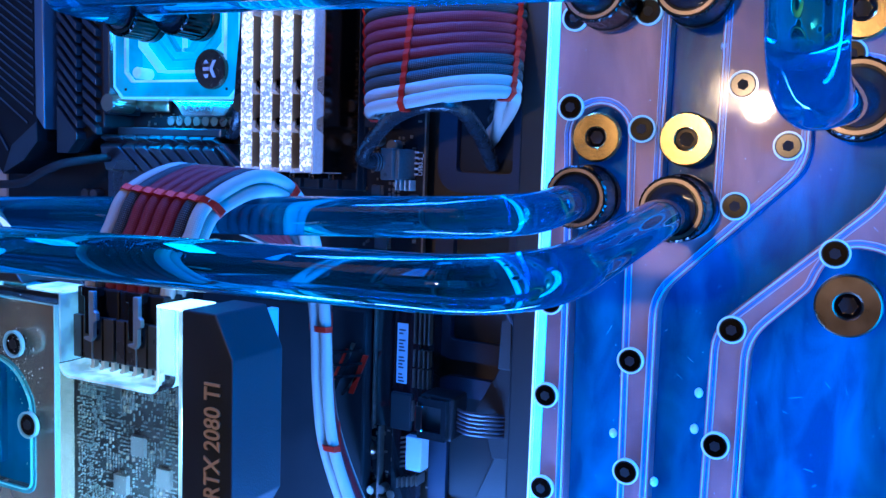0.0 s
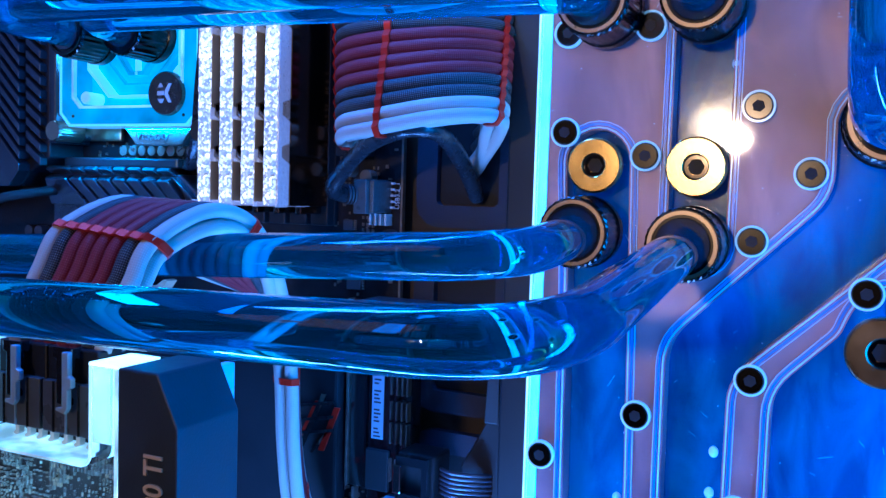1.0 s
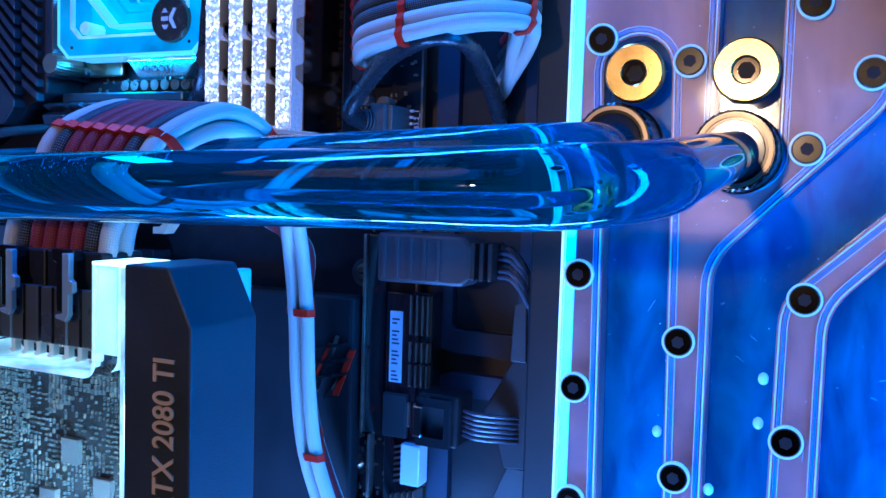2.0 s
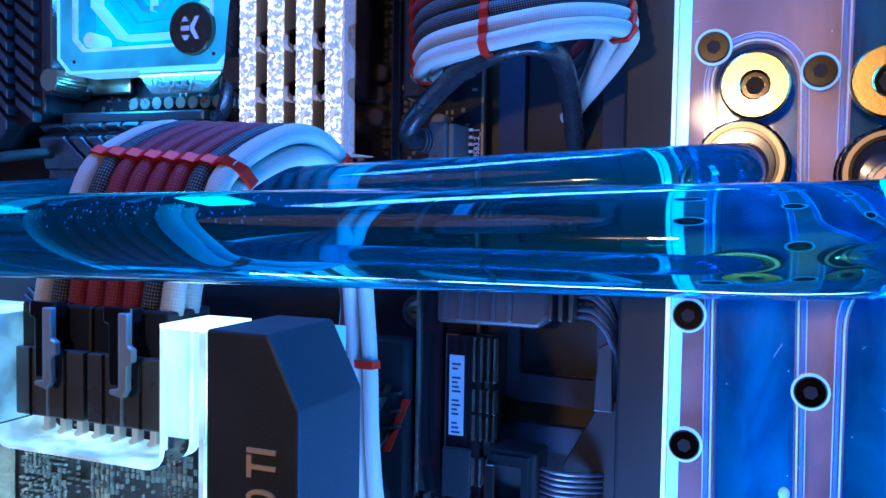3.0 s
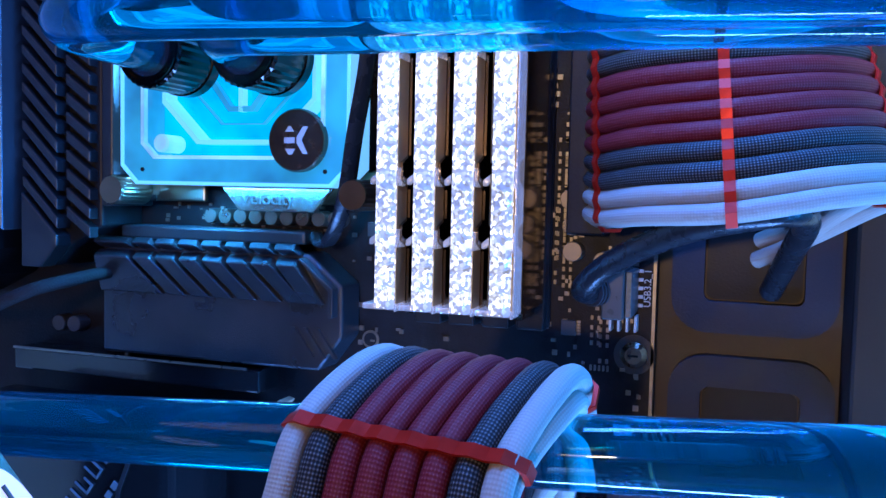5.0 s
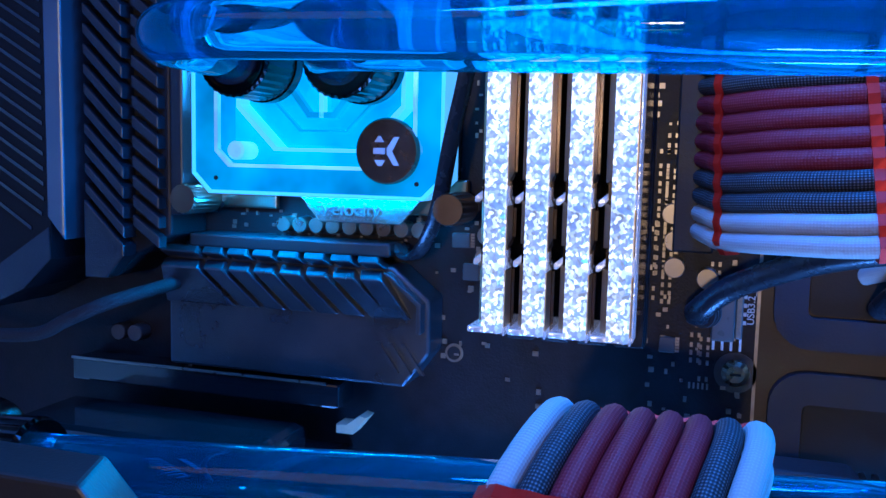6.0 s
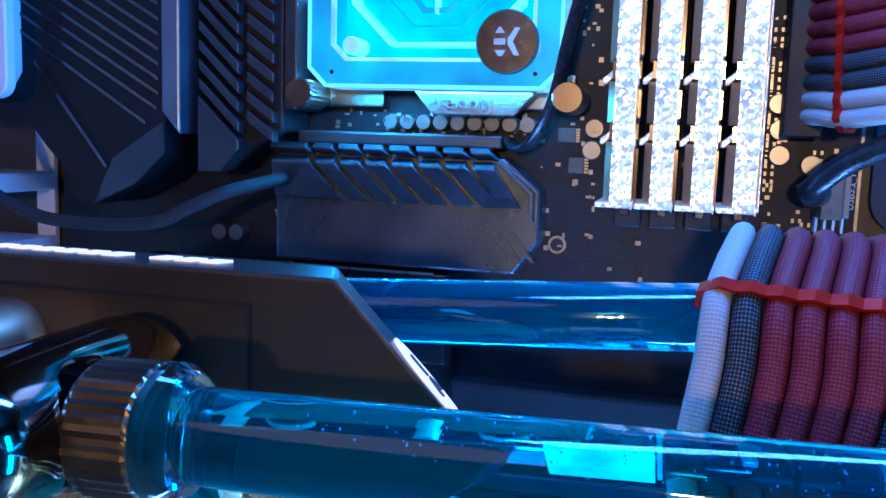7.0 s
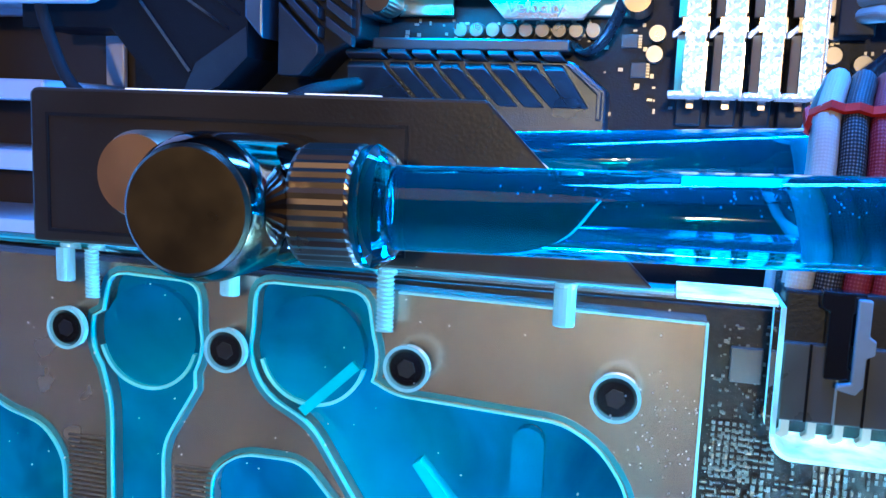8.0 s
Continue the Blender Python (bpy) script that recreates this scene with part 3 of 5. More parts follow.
lab = part("paper_label", box(-0.1449, -0.1402, BOARD_Y - 0.0049, BOARD_Y - 0.0045, 0.1543, 0.1790), M_LABEL, mb, "white paper label with unreadable print")
for k in range(16):
    if k % 5 != 3:
        part("print_bar", box(-0.1440, -0.1412 - 0.0005 * (k % 3), BOARD_Y - 0.0051, BOARD_Y - 0.0049, 0.155 + k * 0.0014, 0.1556 + k * 0.0014), M_CHIP, mb)

# chipset heatsink with angular emblem
ch = thing("chipset_heatsink", (-0.19, BOARD_Y, 0.06), "black chipset heatsink with a red and silver slanted emblem", "heatsink")
part("body", box(-0.245, -0.158, BOARD_Y - 0.008, BOARD_Y - 0.0002, 0.05, 0.183, 0.0012), M_BLACK, ch)
for (xt, zt), (xb, zb), w, m_ in (((-0.1588, 0.1645), (-0.1655, 0.1475), 0.0024, M_RED), ((-0.1645, 0.1690), (-0.1738, 0.1480), 0.0022, M_CHROME), ((-0.1672, 0.1660), (-0.1765, 0.1465), 0.0012, M_RED), ((-0.1615, 0.1560), (-0.1690, 0.1462), 0.0012, M_CHROME)):
    part("emblem_bar", prism([(xb, zb), (xb + w, zb), (xt + w, zt), (xt, zt)], BOARD_Y - 0.0086, BOARD_Y - 0.0079), m_, ch)
for z in (0.1665, 0.1610, 0.1560):
    part("emblem_band", prism([(-0.1760, z - 0.0040), (-0.1760, z - 0.0028), (-0.1590, z + 0.0006), (-0.1590, z - 0.0006)], BOARD_Y - 0.0090, BOARD_Y - 0.0078), M_BLACK_GLOSS, ch)

# plug with latch and flat wires
pl = thing("side_plug", (-0.123, TRAY_Y, 0.137), "black plug with a chrome latch and grey flat wires", "plug")
part("shell", box(-0.1285, -0.114, 0.322, BOARD_Y - 0.002, 0.1375, 0.1545, 0.001), M_BLACK, pl)
part("latch", box(-0.1282, -0.1250, 0.318, 0.3225, 0.141, 0.151, 0.0004), M_CHROME, pl)
part("guard", holed([(-0.1275, 0.138), (-0.1155, 0.138), (-0.1155, 0.154), (-0.1275, 0.154)], [[(-0.1255, 0.141), (-0.1175, 0.141), (-0.1175, 0.151), (-0.1255, 0.151)]], 0.319, 0.322), M_BLACK_GLOSS, pl)
for k in range(6):
    z = 0.1415 + k * 0.0016
    part("wire", sweep(smooth_path([(-0.1145, 0.327, z), (-0.108, 0.324, z), (-0.1, 0.329, z - 0.001), (-0.094, 0.340, z - 0.003)], 6), 0.0007, 8), M_RIBBON, pl, smooth=True)
fl = thing("flat_cable", (-0.10, TRAY_Y, 0.13), "dark flat cable fanned out against the tray", "cable")
part("leaf", prism([(-0.1092, 0.1490), (-0.0996, 0.1665), (-0.0935, 0.1700), (-0.0935, 0.1310), (-0.1018, 0.1304), (-0.1045, 0.1400)], 0.3330, 0.3345, 0.0004), M_DARKSTEEL, fl)
part("leaf", prism([(-0.1000, 0.1665), (-0.0990, 0.1850), (-0.0950, 0.1870), (-0.0945, 0.1665)], 0.3310, 0.3325, 0.0004), M_CAPBODY, fl)
part("leaf", prism([(-0.1100, 0.1100), (-0.1012, 0.1304), (-0.0935, 0.1300), (-0.0935, 0.1000), (-0.1080, 0.1000)], 0.3350, 0.3365, 0.0004), M_CAPBODY, fl)
pl2 = thing("usb_plug", (-0.125, TRAY_Y, 0.19), "grey black header plug on the board edge under the tube", "plug")
part("shell", prism([(-0.146, 0.190), (-0.115, 0.190), (-0.112, 0.193), (-0.112, 0.2035), (-0.115, 0.2065), (-0.146, 0.2065)], 0.324, BOARD_Y - 0.001, 0.0012), M_PLUG, pl2)
for k in range(5):
    part("rib", box(-0.1440 + k * 0.0050, -0.1425 + k * 0.0050, 0.3232, 0.3242, 0.1915, 0.2050, 0.0003), M_PLUG, pl2)
for k in range(3):
    part("rib", box(-0.1125 + k * 0.003, -0.1110 + k * 0.003, 0.325, 0.336, 0.1925, 0.2045, 0.0003), M_ARMOUR, pl2)
for k in range(6):
    d = 0.0019 * k
    part("wire", sweep(smooth_path([(-0.105, 0.3310, 0.2032 - d), (-0.1000, 0.3285, 0.2030 - d), (-0.0962, 0.3290, 0.1990 - d), (-0.0945, 0.3340, 0.1920 - d), (-0.0945, 0.3440, 0.1840 - d)], 8), 0.0009, 8), M_RIBBON if k % 3 else M_RUBBERCABLE, pl2, smooth=True)

# ---- M.2 heatsink under the processor ----
hs = thing("board_heatsink", (-0.26, BOARD_Y, 0.216), "dark anodised heatsink with slanted slashes across its face", "heatsink")
HY = 0.3255
outl = [(-0.2995, 0.2165), (-0.2265, 0.2165), (-0.2195, 0.226), (-0.2195, 0.2405), (-0.2300, 0.2490), (-0.2995, 0.2490)]
part("body", prism(outl, HY, BOARD_Y - 0.0002, 0.0008), M_HEATSINK, hs)
part("top_bar", box(-0.2925, -0.2310, HY - 0.0005, BOARD_Y - 0.001, 0.2514, 0.2552, 0.0007), M_HEATSINK, hs)


def ridge(top, cap, low):
    """A raised slanted ridge: a bright cap facet from top to cap, then a face that falls back to low. Rows of (x0, x1, y, z)."""
    b = bmesh.new()
    rows = [[b.verts.new((x, y, z)) for x in (x0, x1)] for x0, x1, y, z in (top, cap, low)]
    base = [[b.verts.new((x, HY + 0.002, z)) for x in (x0, x1)] for x0, x1, y, z in (top, cap, low)]
    for k in range(2):
        b.faces.new((rows[k][0], rows[k][1], rows[k + 1][1], rows[k + 1][0]))
        b.faces.new((rows[k][0], rows[k + 1][0], base[k + 1][0], base[k][0]))
        b.faces.new((rows[k][1], base[k][1], base[k + 1][1], rows[k + 1][1]))
        b.faces.new((base[k][0], base[k + 1][0], base[k + 1][1], base[k][1]))
    b.faces.new((rows[0][0], base[0][0], base[0][1], rows[0][1]))
    b.faces.new((rows[2][0], rows[2][1], base[2][1], base[2][0]))
    bevel(b, 0.00032, 1)
    return b


for k in range(8):
    x1 = -0.2876 + k * 0.0079
    x0 = x1 - 0.0061 if k else -0.2995
    sh = 0.0104 if k < 7 else 0.0078
    part("slash", ridge((x0 - 0.0006, x1 - 0.0006, HY - 0.0012, 0.2478), (x0 + 0.0006, x1 + 0.0006, HY - 0.0050, 0.2460), (x0 + (sh if k else 0), x1 + sh, HY - 0.0012, 0.2352)), M_HEATSINK, hs)
    part("tooth", ridge((x0 - 0.0018, x1 - 0.0018, HY - 0.0006, 0.2516), (x0 - 0.0008, x1 - 0.0008, HY - 0.0036, 0.2502), (x0 + (0.0010 if k else 0), x1 + 0.0010, HY - 0.0014, 0.2484)), M_HEATSINK, hs)
part("rim", prism([(-0.2318, 0.2478), (-0.2306, 0.2478), (-0.2208, 0.2400), (-0.2208, 0.2320), (-0.2222, 0.2320), (-0.2222, 0.2394)], HY - 0.0036, HY + 0.0002, 0.0003), M_HEATSINK, hs)
for k in range(3):
    x = -0.2345 + k * 0.0036
    part("slash", prism([(x, 0.2285), (x + 0.0010, 0.2285), (x + 0.0068, 0.2205), (x + 0.0058, 0.2205)], HY - 0.0012, HY + 0.0002), M_HEATSINK, hs)

# ---- VRM heatsink and port cover ----
vr = thing("regulator_heatsink", (-0.305, BOARD_Y, 0.243), "tall dark heatsink with rows of slanted fins beside the processor block", "heatsink")
part("body", prism([(-0.3175, 0.2435), (-0.3105, 0.2435), (-0.3045, 0.2500), (-0.2930, 0.2560), (-0.2930, 0.372), (-0.3175, 0.372)], 0.3190, BOARD_Y - 0.0002, 0.0008), M_BLACK, vr)
part("foot", prism([(-0.3175, 0.2435), (-0.3105, 0.2435), (-0.3045, 0.2500), (-0.3045, 0.2530), (-0.3175, 0.2655)], 0.3132, 0.3192, 0.0004), M_ARMOUR, vr)
for k in range(22):
    z = 0.2675 + k * 0.0055
    part("fin", prism([(-0.3172, z), (-0.3045, z - 0.0125), (-0.3045, z - 0.0092), (-0.3172, z + 0.0028)], 0.3135, 0.3192, 0.0003), M_ARMOUR, vr)
    part("fin", prism([(-0.3030, z - 0.0090), (-0.2945, z - 0.0150), (-0.2945, z - 0.0118), (-0.3030, z - 0.0058)], 0.3155, 0.3192, 0.0003), M_ARMOUR, vr)
part("side_rail", box(-0.2925, -0.2885, 0.318, BOARD_Y - 0.001, 0.262, 0.372, 0.0005), M_ARMOUR, vr)

io = thing("port_cover", (-0.36, BOARD_Y, 0.234), "large black angular cover over the rear ports, with fine slanted ridges", "board cover")
part("body", prism([(-0.405, 0.372), (-0.405, 0.2575), (-0.372, 0.2575), (-0.3655, 0.250), (-0.3487, 0.2330), (-0.334, 0.2400), (-0.3245, 0.2490), (-0.3245, 0.372)][::-1], 0.3097, BOARD_Y - 0.0002), M_COVER, io)
part("edge_strip", prism([(-0.3254, 0.372), (-0.3254, 0.2610), (-0.3196, 0.2545), (-0.3196, 0.372)], 0.3094, BOARD_Y - 0.001, 0.0006), M_STRIP, io, "satin bevelled edge")
for k in range(26):
    z = 0.257 + k * 0.0042
    x1 = -0.3262 - max(0, 0.262 - z) * 0.9
    part("ridge", prism([(-0.4000, z + 0.0425), (x1, z), (x1, z + 0.0011), (-0.4000, z + 0.0436)], 0.3092, 0.3098), M_BLACK_GLOSS, io)
part("groove", prism([(-0.3685, 0.2745), (-0.3440, 0.2440), (-0.3432, 0.2446), (-0.3677, 0.2751)], 0.3084, 0.3098), M_BLACK_GLOSS, io)
part("lip", prism([(-0.3487, 0.2332), (-0.334, 0.2402), (-0.3245, 0.2492), (-0.3250, 0.2580), (-0.3420, 0.2470)], 0.3093, 0.3099), M_ARMOUR, io)
io.location += Vector((-0.0026, 0, -0.0018))
vr.location += Vector((-0.0012, 0, -0.0012))

wr = thing("fan_wire", (-0.35, BOARD_Y, 0.228), "grey sleeved fan wire under the port cover", "wire")
part("sleeve", sweep(smooth_path([(-0.398, 0.302, 0.275), (-0.3893, 0.299, 0.2527), (-0.3798, 0.298, 0.2362), (-0.3642, 0.298, 0.2288), (-0.3524, 0.298, 0.2270), (-0.3360, 0.298, 0.2270), (-0.3215, 0.298, 0.2286), (-0.3125, 0.299, 0.2330), (-0.3030, 0.303, 0.2375), (-0.297, 0.315, 0.240), (-0.295, 0.324, 0.241)], 8), 0.0019, 12), M_WIRE, wr, smooth=True)

# white rear fan
rf = thing("rear_fan", (-0.40, 0.31, 0.262), "white rear case fan with a screw hole in its rounded corner", "fan")
fr = [(-0.462, 0.2615), *arc(-0.374, 0.2665, 0.005, 270, 360, 6), (-0.369, 0.38), (-0.462, 0.38)]
part("corner_plate", prism(fr, 0.2955, 0.2995, 0.0006), M_WHITE, rf)
part("corner_plate", prism(fr, 0.3285, 0.3325, 0.0006), M_WHITE, rf)
part("frame", prism([(-0.462, 0.2640), (-0.380, 0.2640), (-0.376, 0.270), (-0.376, 0.38), (-0.462, 0.38)], 0.2995, 0.3285), M_WHITE, rf)
part("screw_hole", box(-0.3790, -0.3722, 0.2951, 0.2957, 0.2690, 0.2782, 0.0008), M_CAPBODY, rf, "dark screw recess")
part("screw", lathe((-0.3755, 0.2952, 0.2733), (-0.3755, 0.2944, 0.2733), [(0, 0.0021), (1, 0.0018)], 20), M_BLACK, rf)
sc = thing("slot_cover", (-0.42, 0.31, 0.228), "white slot cover at the rear of the case", "slot cover", "rear slot covers")
part("plate", box(-0.462, -0.3925, 0.300, 0.3440, 0.2320, 0.2385, 0.0008), M_WHITE, sc)
part("flange", box(-0.400, -0.3925, 0.3420, 0.3445, 0.239, 0.262, 0.0005), M_WHITE, sc)
for dz in (-0.0225, -0.045):
    copy_thing(sc, Matrix.Translation((-0.42, 0.31, 0.228 + dz)))

# ---- memory ----
CLIP_Z = (0.2560, 0.2705)


STICK_X, BAR_Y = -0.1962, 0.2985


def memory_stick():
    s = thing("memory_stick", (STICK_X, BOARD_Y, 0.2385), "silver memory stick with a lit crystal light bar", "memory stick", "memory sticks")
    x = STICK_X
    part("circuit_board", box(x - 0.0006, x + 0.0006, 0.318, BOARD_Y - 0.0005, 0.2388, 0.370), M_PCB, s)
    for sgn in (-1, 1):
        # stepped mirror-polished spreader
        pts = [(0.2388, 0.3060), (0.2530, 0.3060), (0.2552, 0.3010), (0.2588, 0.3010), (0.2605, 0.3060), (0.2672, 0.3060), (0.2696, 0.3010), (0.2736, 0.3010), (0.2755, 0.3060), (0.2985, 0.3060), (0.3005, 0.3010), (0.370, 0.3010), (0.370, 0.3310), (0.2388, 0.3310)]
        b = bmesh.new()
        vs = [b.verts.new((x + sgn * 0.0023, y + 0.0004, z)) for z, y in pts]
        f = b.faces.new(vs)
        ext = bmesh.ops.extrude_face_region(b, geom=[f])
        bmesh.ops.translate(b, verts=[v for v in ext["geom"] if isinstance(v, bmesh.types.BMVert)], vec=(sgn * 0.0011, 0, 0))
        part("heat_spreader", b, M_SPREADER, s, "mirror polished spreader")
    # polished faces leaning back beside the bar, between clips, warm reflection in their colour
    for z0, z1 in ((0.2402, 0.2545), (0.2592, 0.2690), (0.2737, 0.2990)):
        b = bmesh.new()
        ring = [[b.verts.new((x + dx, y, z)) for dx, y in ((-0.0025, 0.3022), (-0.0044, 0.3046), (-0.0044, 0.3066), (-0.0025, 0.3066))] for z in (z0, z1)]
        for k in range(4):
            b.faces.new((ring[0][k], ring[0][(k + 1) % 4], ring[1][(k + 1) % 4], ring[1][k]))
        b.faces.new(ring[0][::-1])
        b.faces.new(ring[1])
        part("spreader_face", b, M_WARM_REFLECTION, s, "polished face with warm reflection in its colour")
    for z in CLIP_Z:
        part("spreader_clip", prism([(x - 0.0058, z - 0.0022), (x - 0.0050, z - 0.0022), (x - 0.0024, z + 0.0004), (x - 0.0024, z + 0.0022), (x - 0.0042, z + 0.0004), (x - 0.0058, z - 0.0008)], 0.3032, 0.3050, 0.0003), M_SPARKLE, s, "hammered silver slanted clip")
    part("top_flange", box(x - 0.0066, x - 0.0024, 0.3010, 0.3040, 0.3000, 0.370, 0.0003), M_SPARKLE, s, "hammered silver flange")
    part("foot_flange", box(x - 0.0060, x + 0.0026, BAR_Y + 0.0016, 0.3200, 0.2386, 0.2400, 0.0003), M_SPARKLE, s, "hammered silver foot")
    part("core", box(x - 0.0023, x + 0.0023, BAR_Y + 0.0020, 0.3100, 0.2402, 0.370), M_CHIP, s)
    # faceted crystal bar
    r2 = random.Random(11)
    b = bmesh.new()
    nz, nx = 96, 4
    grid = []
    for i in range(nz + 1):
        z = 0.2392 + (0.370 - 0.2392) * i / nz
        row = []
        for j in range(nx + 1):
            e = 0.0 if j in (0, nx) else 1.0
            row.append(b.verts.new((x + (j / nx - 0.5) * 0.0049 + r2.uniform(-0.0005, 0.0005) * e, BAR_Y + (0.0007 * (1 - e)) + r2.uniform(-0.0007, 0.0007) * e, z + r2.uniform(-0.0005, 0.0005) * e)))
        grid.append(row)
    for i in range(nz):
        for j in range(nx):
            q = (grid[i][j], grid[i][j + 1], grid[i + 1][j + 1], grid[i + 1][j])
            if r2.random() < 0.5:
                b.faces.new((q[0], q[1], q[2])), b.faces.new((q[0], q[2], q[3]))
            else:
                b.faces.new((q[0], q[1], q[3])), b.faces.new((q[1], q[2], q[3]))
    back = [[b.verts.new((g.co.x, BAR_Y + 0.0018, g.co.z)) for g in (row[0], row[-1])] for row in grid]
    for i in range(nz):
        b.faces.new((grid[i][0], grid[i + 1][0], back[i + 1][0], back[i][0]))
        b.faces.new((grid[i][-1], back[i][1], back[i + 1][1], grid[i + 1][-1]))
    b.faces.new((grid[0][0], *[grid[0][j] for j in range(1, nx + 1)], back[0][1], back[0][0]))
    part("light_bar", b, M_CRYSTAL, s, "lit faceted crystal bar")
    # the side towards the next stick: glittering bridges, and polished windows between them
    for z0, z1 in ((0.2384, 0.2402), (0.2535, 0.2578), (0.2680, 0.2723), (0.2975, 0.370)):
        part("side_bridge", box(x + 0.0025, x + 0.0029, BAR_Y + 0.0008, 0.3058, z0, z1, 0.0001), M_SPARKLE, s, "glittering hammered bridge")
    for z0, z1 in ((0.2402, 0.2535), (0.2578, 0.2680), (0.2723, 0.2975)):
        part("side_window", box(x + 0.0025, x + 0.0027, BAR_Y + 0.0014, 0.3060, z0, z1), M_WARM_REFLECTION, s, "polished window with warm reflection in its colour")
    return s


stick = memory_stick()
for k in (1, 2, 3):
    last_stick = copy_thing(stick, Matrix.Translation((STICK_X + k * 0.0094, BOARD_Y, 0.2385)))
xl = STICK_X + 3 * 0.0094
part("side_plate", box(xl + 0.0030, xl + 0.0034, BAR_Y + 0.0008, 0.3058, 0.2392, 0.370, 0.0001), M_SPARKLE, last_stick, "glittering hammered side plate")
for k in range(4):
    x = STICK_X + k * 0.0094
    part("memory_slot", box(x - 0.0037, x + 0.0037, BOARD_Y - 0.0075, BOARD_Y - 0.0002, 0.2315, 0.372, 0.0005), M_BLACK, mb, "black memory slot")
    part("slot_lug", box(x - 0.0012, x + 0.0012, BOARD_Y - 0.021, BOARD_Y - 0.0075, 0.2358, 0.2386, 0.0003), M_SPREADER, mb)

# ---- processor water block ----
cb = thing("processor_block", (-0.25, BOARD_Y, 0.268), "clear acrylic processor water block lit cyan, with a round badge", "water block")
L, R, B, T = -0.2852, -0.2145, 0.2679, 0.3372


def oct_(k, c):
    return [(L + k + c, B + k), (R - k - c, B + k), (R - k, B + k + c), (R - k, T - k - c), (R - k - c, T - k), (L + k + c, T - k), (L + k, T - k - c), (L + k, B + k + c)]


part("base", prism(oct_(0.0006, 0.005), 0.327, 0.3335, 0.0005), M_DARKCHROME, cb)
part("acrylic_body", holed(oct_(0, 0.005), [oct_(0.0068, 0.0040)], 0.3140, 0.3270), M_CPU_FRAME, cb, "frosted lit acrylic frame")
part("outer_edge", holed(oct_(-0.0006, 0.0052), [oct_(0.0004, 0.0048)], 0.3136, 0.3262), M_CPU_GLOW2, cb, "bright cyan edge")
part("inner_edge", holed(oct_(0.0066, 0.0042), [oct_(0.0076, 0.0038)], 0.3132, 0.3150), M_EDGE_SOFT, cb, "bright inner edge")
part("cavity_floor", prism(oct_(0.0070, 0.004), 0.3235, 0.3262), M_CPU_GLOW, cb)
part("chamber_wall", holed(oct_(0.0110, 0.0115), [oct_(0.0122, 0.0112)], 0.3170, 0.3236), M_CPU_GLOW2, cb, "lit chamber rim")
part("chamber", prism(oct_(0.0128, 0.0110), 0.3215, 0.3237), M_CPU_GLOW, cb, "cyan coolant chamber")
part("chamber_step", holed(oct_(0.0165, 0.0120), [oct_(0.0170, 0.0119)], 0.3200, 0.3216), M_CPU_FRAME, cb)
cx = (L + R) / 2
part("flow_divider", prism([(cx - 0.0110, 0.2970), (cx - 0.0040, 0.2880), (cx + 0.0040, 0.2880), (cx + 0.0110, 0.2970), (cx + 0.0090, 0.2970), (cx + 0.0032, 0.2895), (cx - 0.0032, 0.2895), (cx - 0.0090, 0.2970)], 0.3190, 0.3216), M_CPU_FRAME, cb)
part("flow_divider", box(cx - 0.0007, cx + 0.0007, 0.3190, 0.3216, 0.288, 0.325), M_CPU_GLOW2, cb)
# screws lit by the block: that pale light is put in as emission
for x, z in ((-0.2735, 0.2790), (-0.2735, 0.3255), (-0.2265, 0.3255)):
    part("body_screw", lathe((x, 0.3150, z), (x, 0.3235, z), [(0, 0.0020), (0.08, 0.0026), (1, 0.0026)], 20), M_EDGE_SOFT, cb)
for x, z in ((-0.2785, 0.2715), (-0.221, 0.2715)):
    part("pin_hole", lathe((x, 0.3137, z), (x, 0.3142, z), [(0, 0.0006), (1, 0.0006)], 12), M_BLACK, cb)
bx, bz = -0.2286, 0.2796
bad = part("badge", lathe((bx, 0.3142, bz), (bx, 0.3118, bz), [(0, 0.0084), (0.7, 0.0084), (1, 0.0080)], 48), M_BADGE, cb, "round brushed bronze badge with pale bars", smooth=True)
for pts in ([(-3.6, 2.6), (-0.6, 2.6), (-1.8, 4.4), (-2.4, 4.4)], [(-3.9, -0.9), (-0.3, -0.9), (-0.3, 0.9), (-3.9, 0.9)], [(-3.6, -2.6), (-2.4, -4.4), (-1.2, -4.4), (-0.2, -2.6)],
            [(0.4, 0.9), (2.6, 4.2), (4.2, 4.2), (2.0, 0.0), (4.2, -4.2), (2.6, -4.2), (0.4, -0.9)]):
    part("badge_bar", prism([(bx + a * 0.00085, bz + c * 0.00085) for a, c in pts], 0.3115, 0.3119), M_SILK, cb)
for x in (-0.2876, -0.2120):
    kn = part("thumb_nut", lathe((x, 0.3250, 0.2655), (x, 0.3115, 0.2655), [(0, 0.0042), (0.04, 0.0042), (0.94, 0.0042), (1, 0.0038)], 40, knurl=1), M_DARKCHROME, cb, "knurled nickel thumb nut")
    part("spring", cyl((x, 0.335, 0.2655), (x, 0.325, 0.2655), 0.0032, 16), M_CHROME, cb)
    part("mount_arm", box(min(x, x * 0.5 + cx * 0.5), max(x, x * 0.5 + cx * 0.5), 0.330, 0.332, 0.2625, 0.2725, 0.0006), M_DARKCHROME, cb)
part("bracket", prism([(-0.2575, 0.2685), (-0.2505, 0.2605), (-0.2275, 0.2605), (-0.2205, 0.2685)], 0.3195, 0.3215, 0.0004), M_NICKEL, cb, "nickel bracket with lettering")
lettering("Velocity", 0.0052, Matrix.Translation((-0.2500, 0.3193, 0.2624)) @ pose(0, 0, 0, 90, 0, 0), M_CHIP, cb)

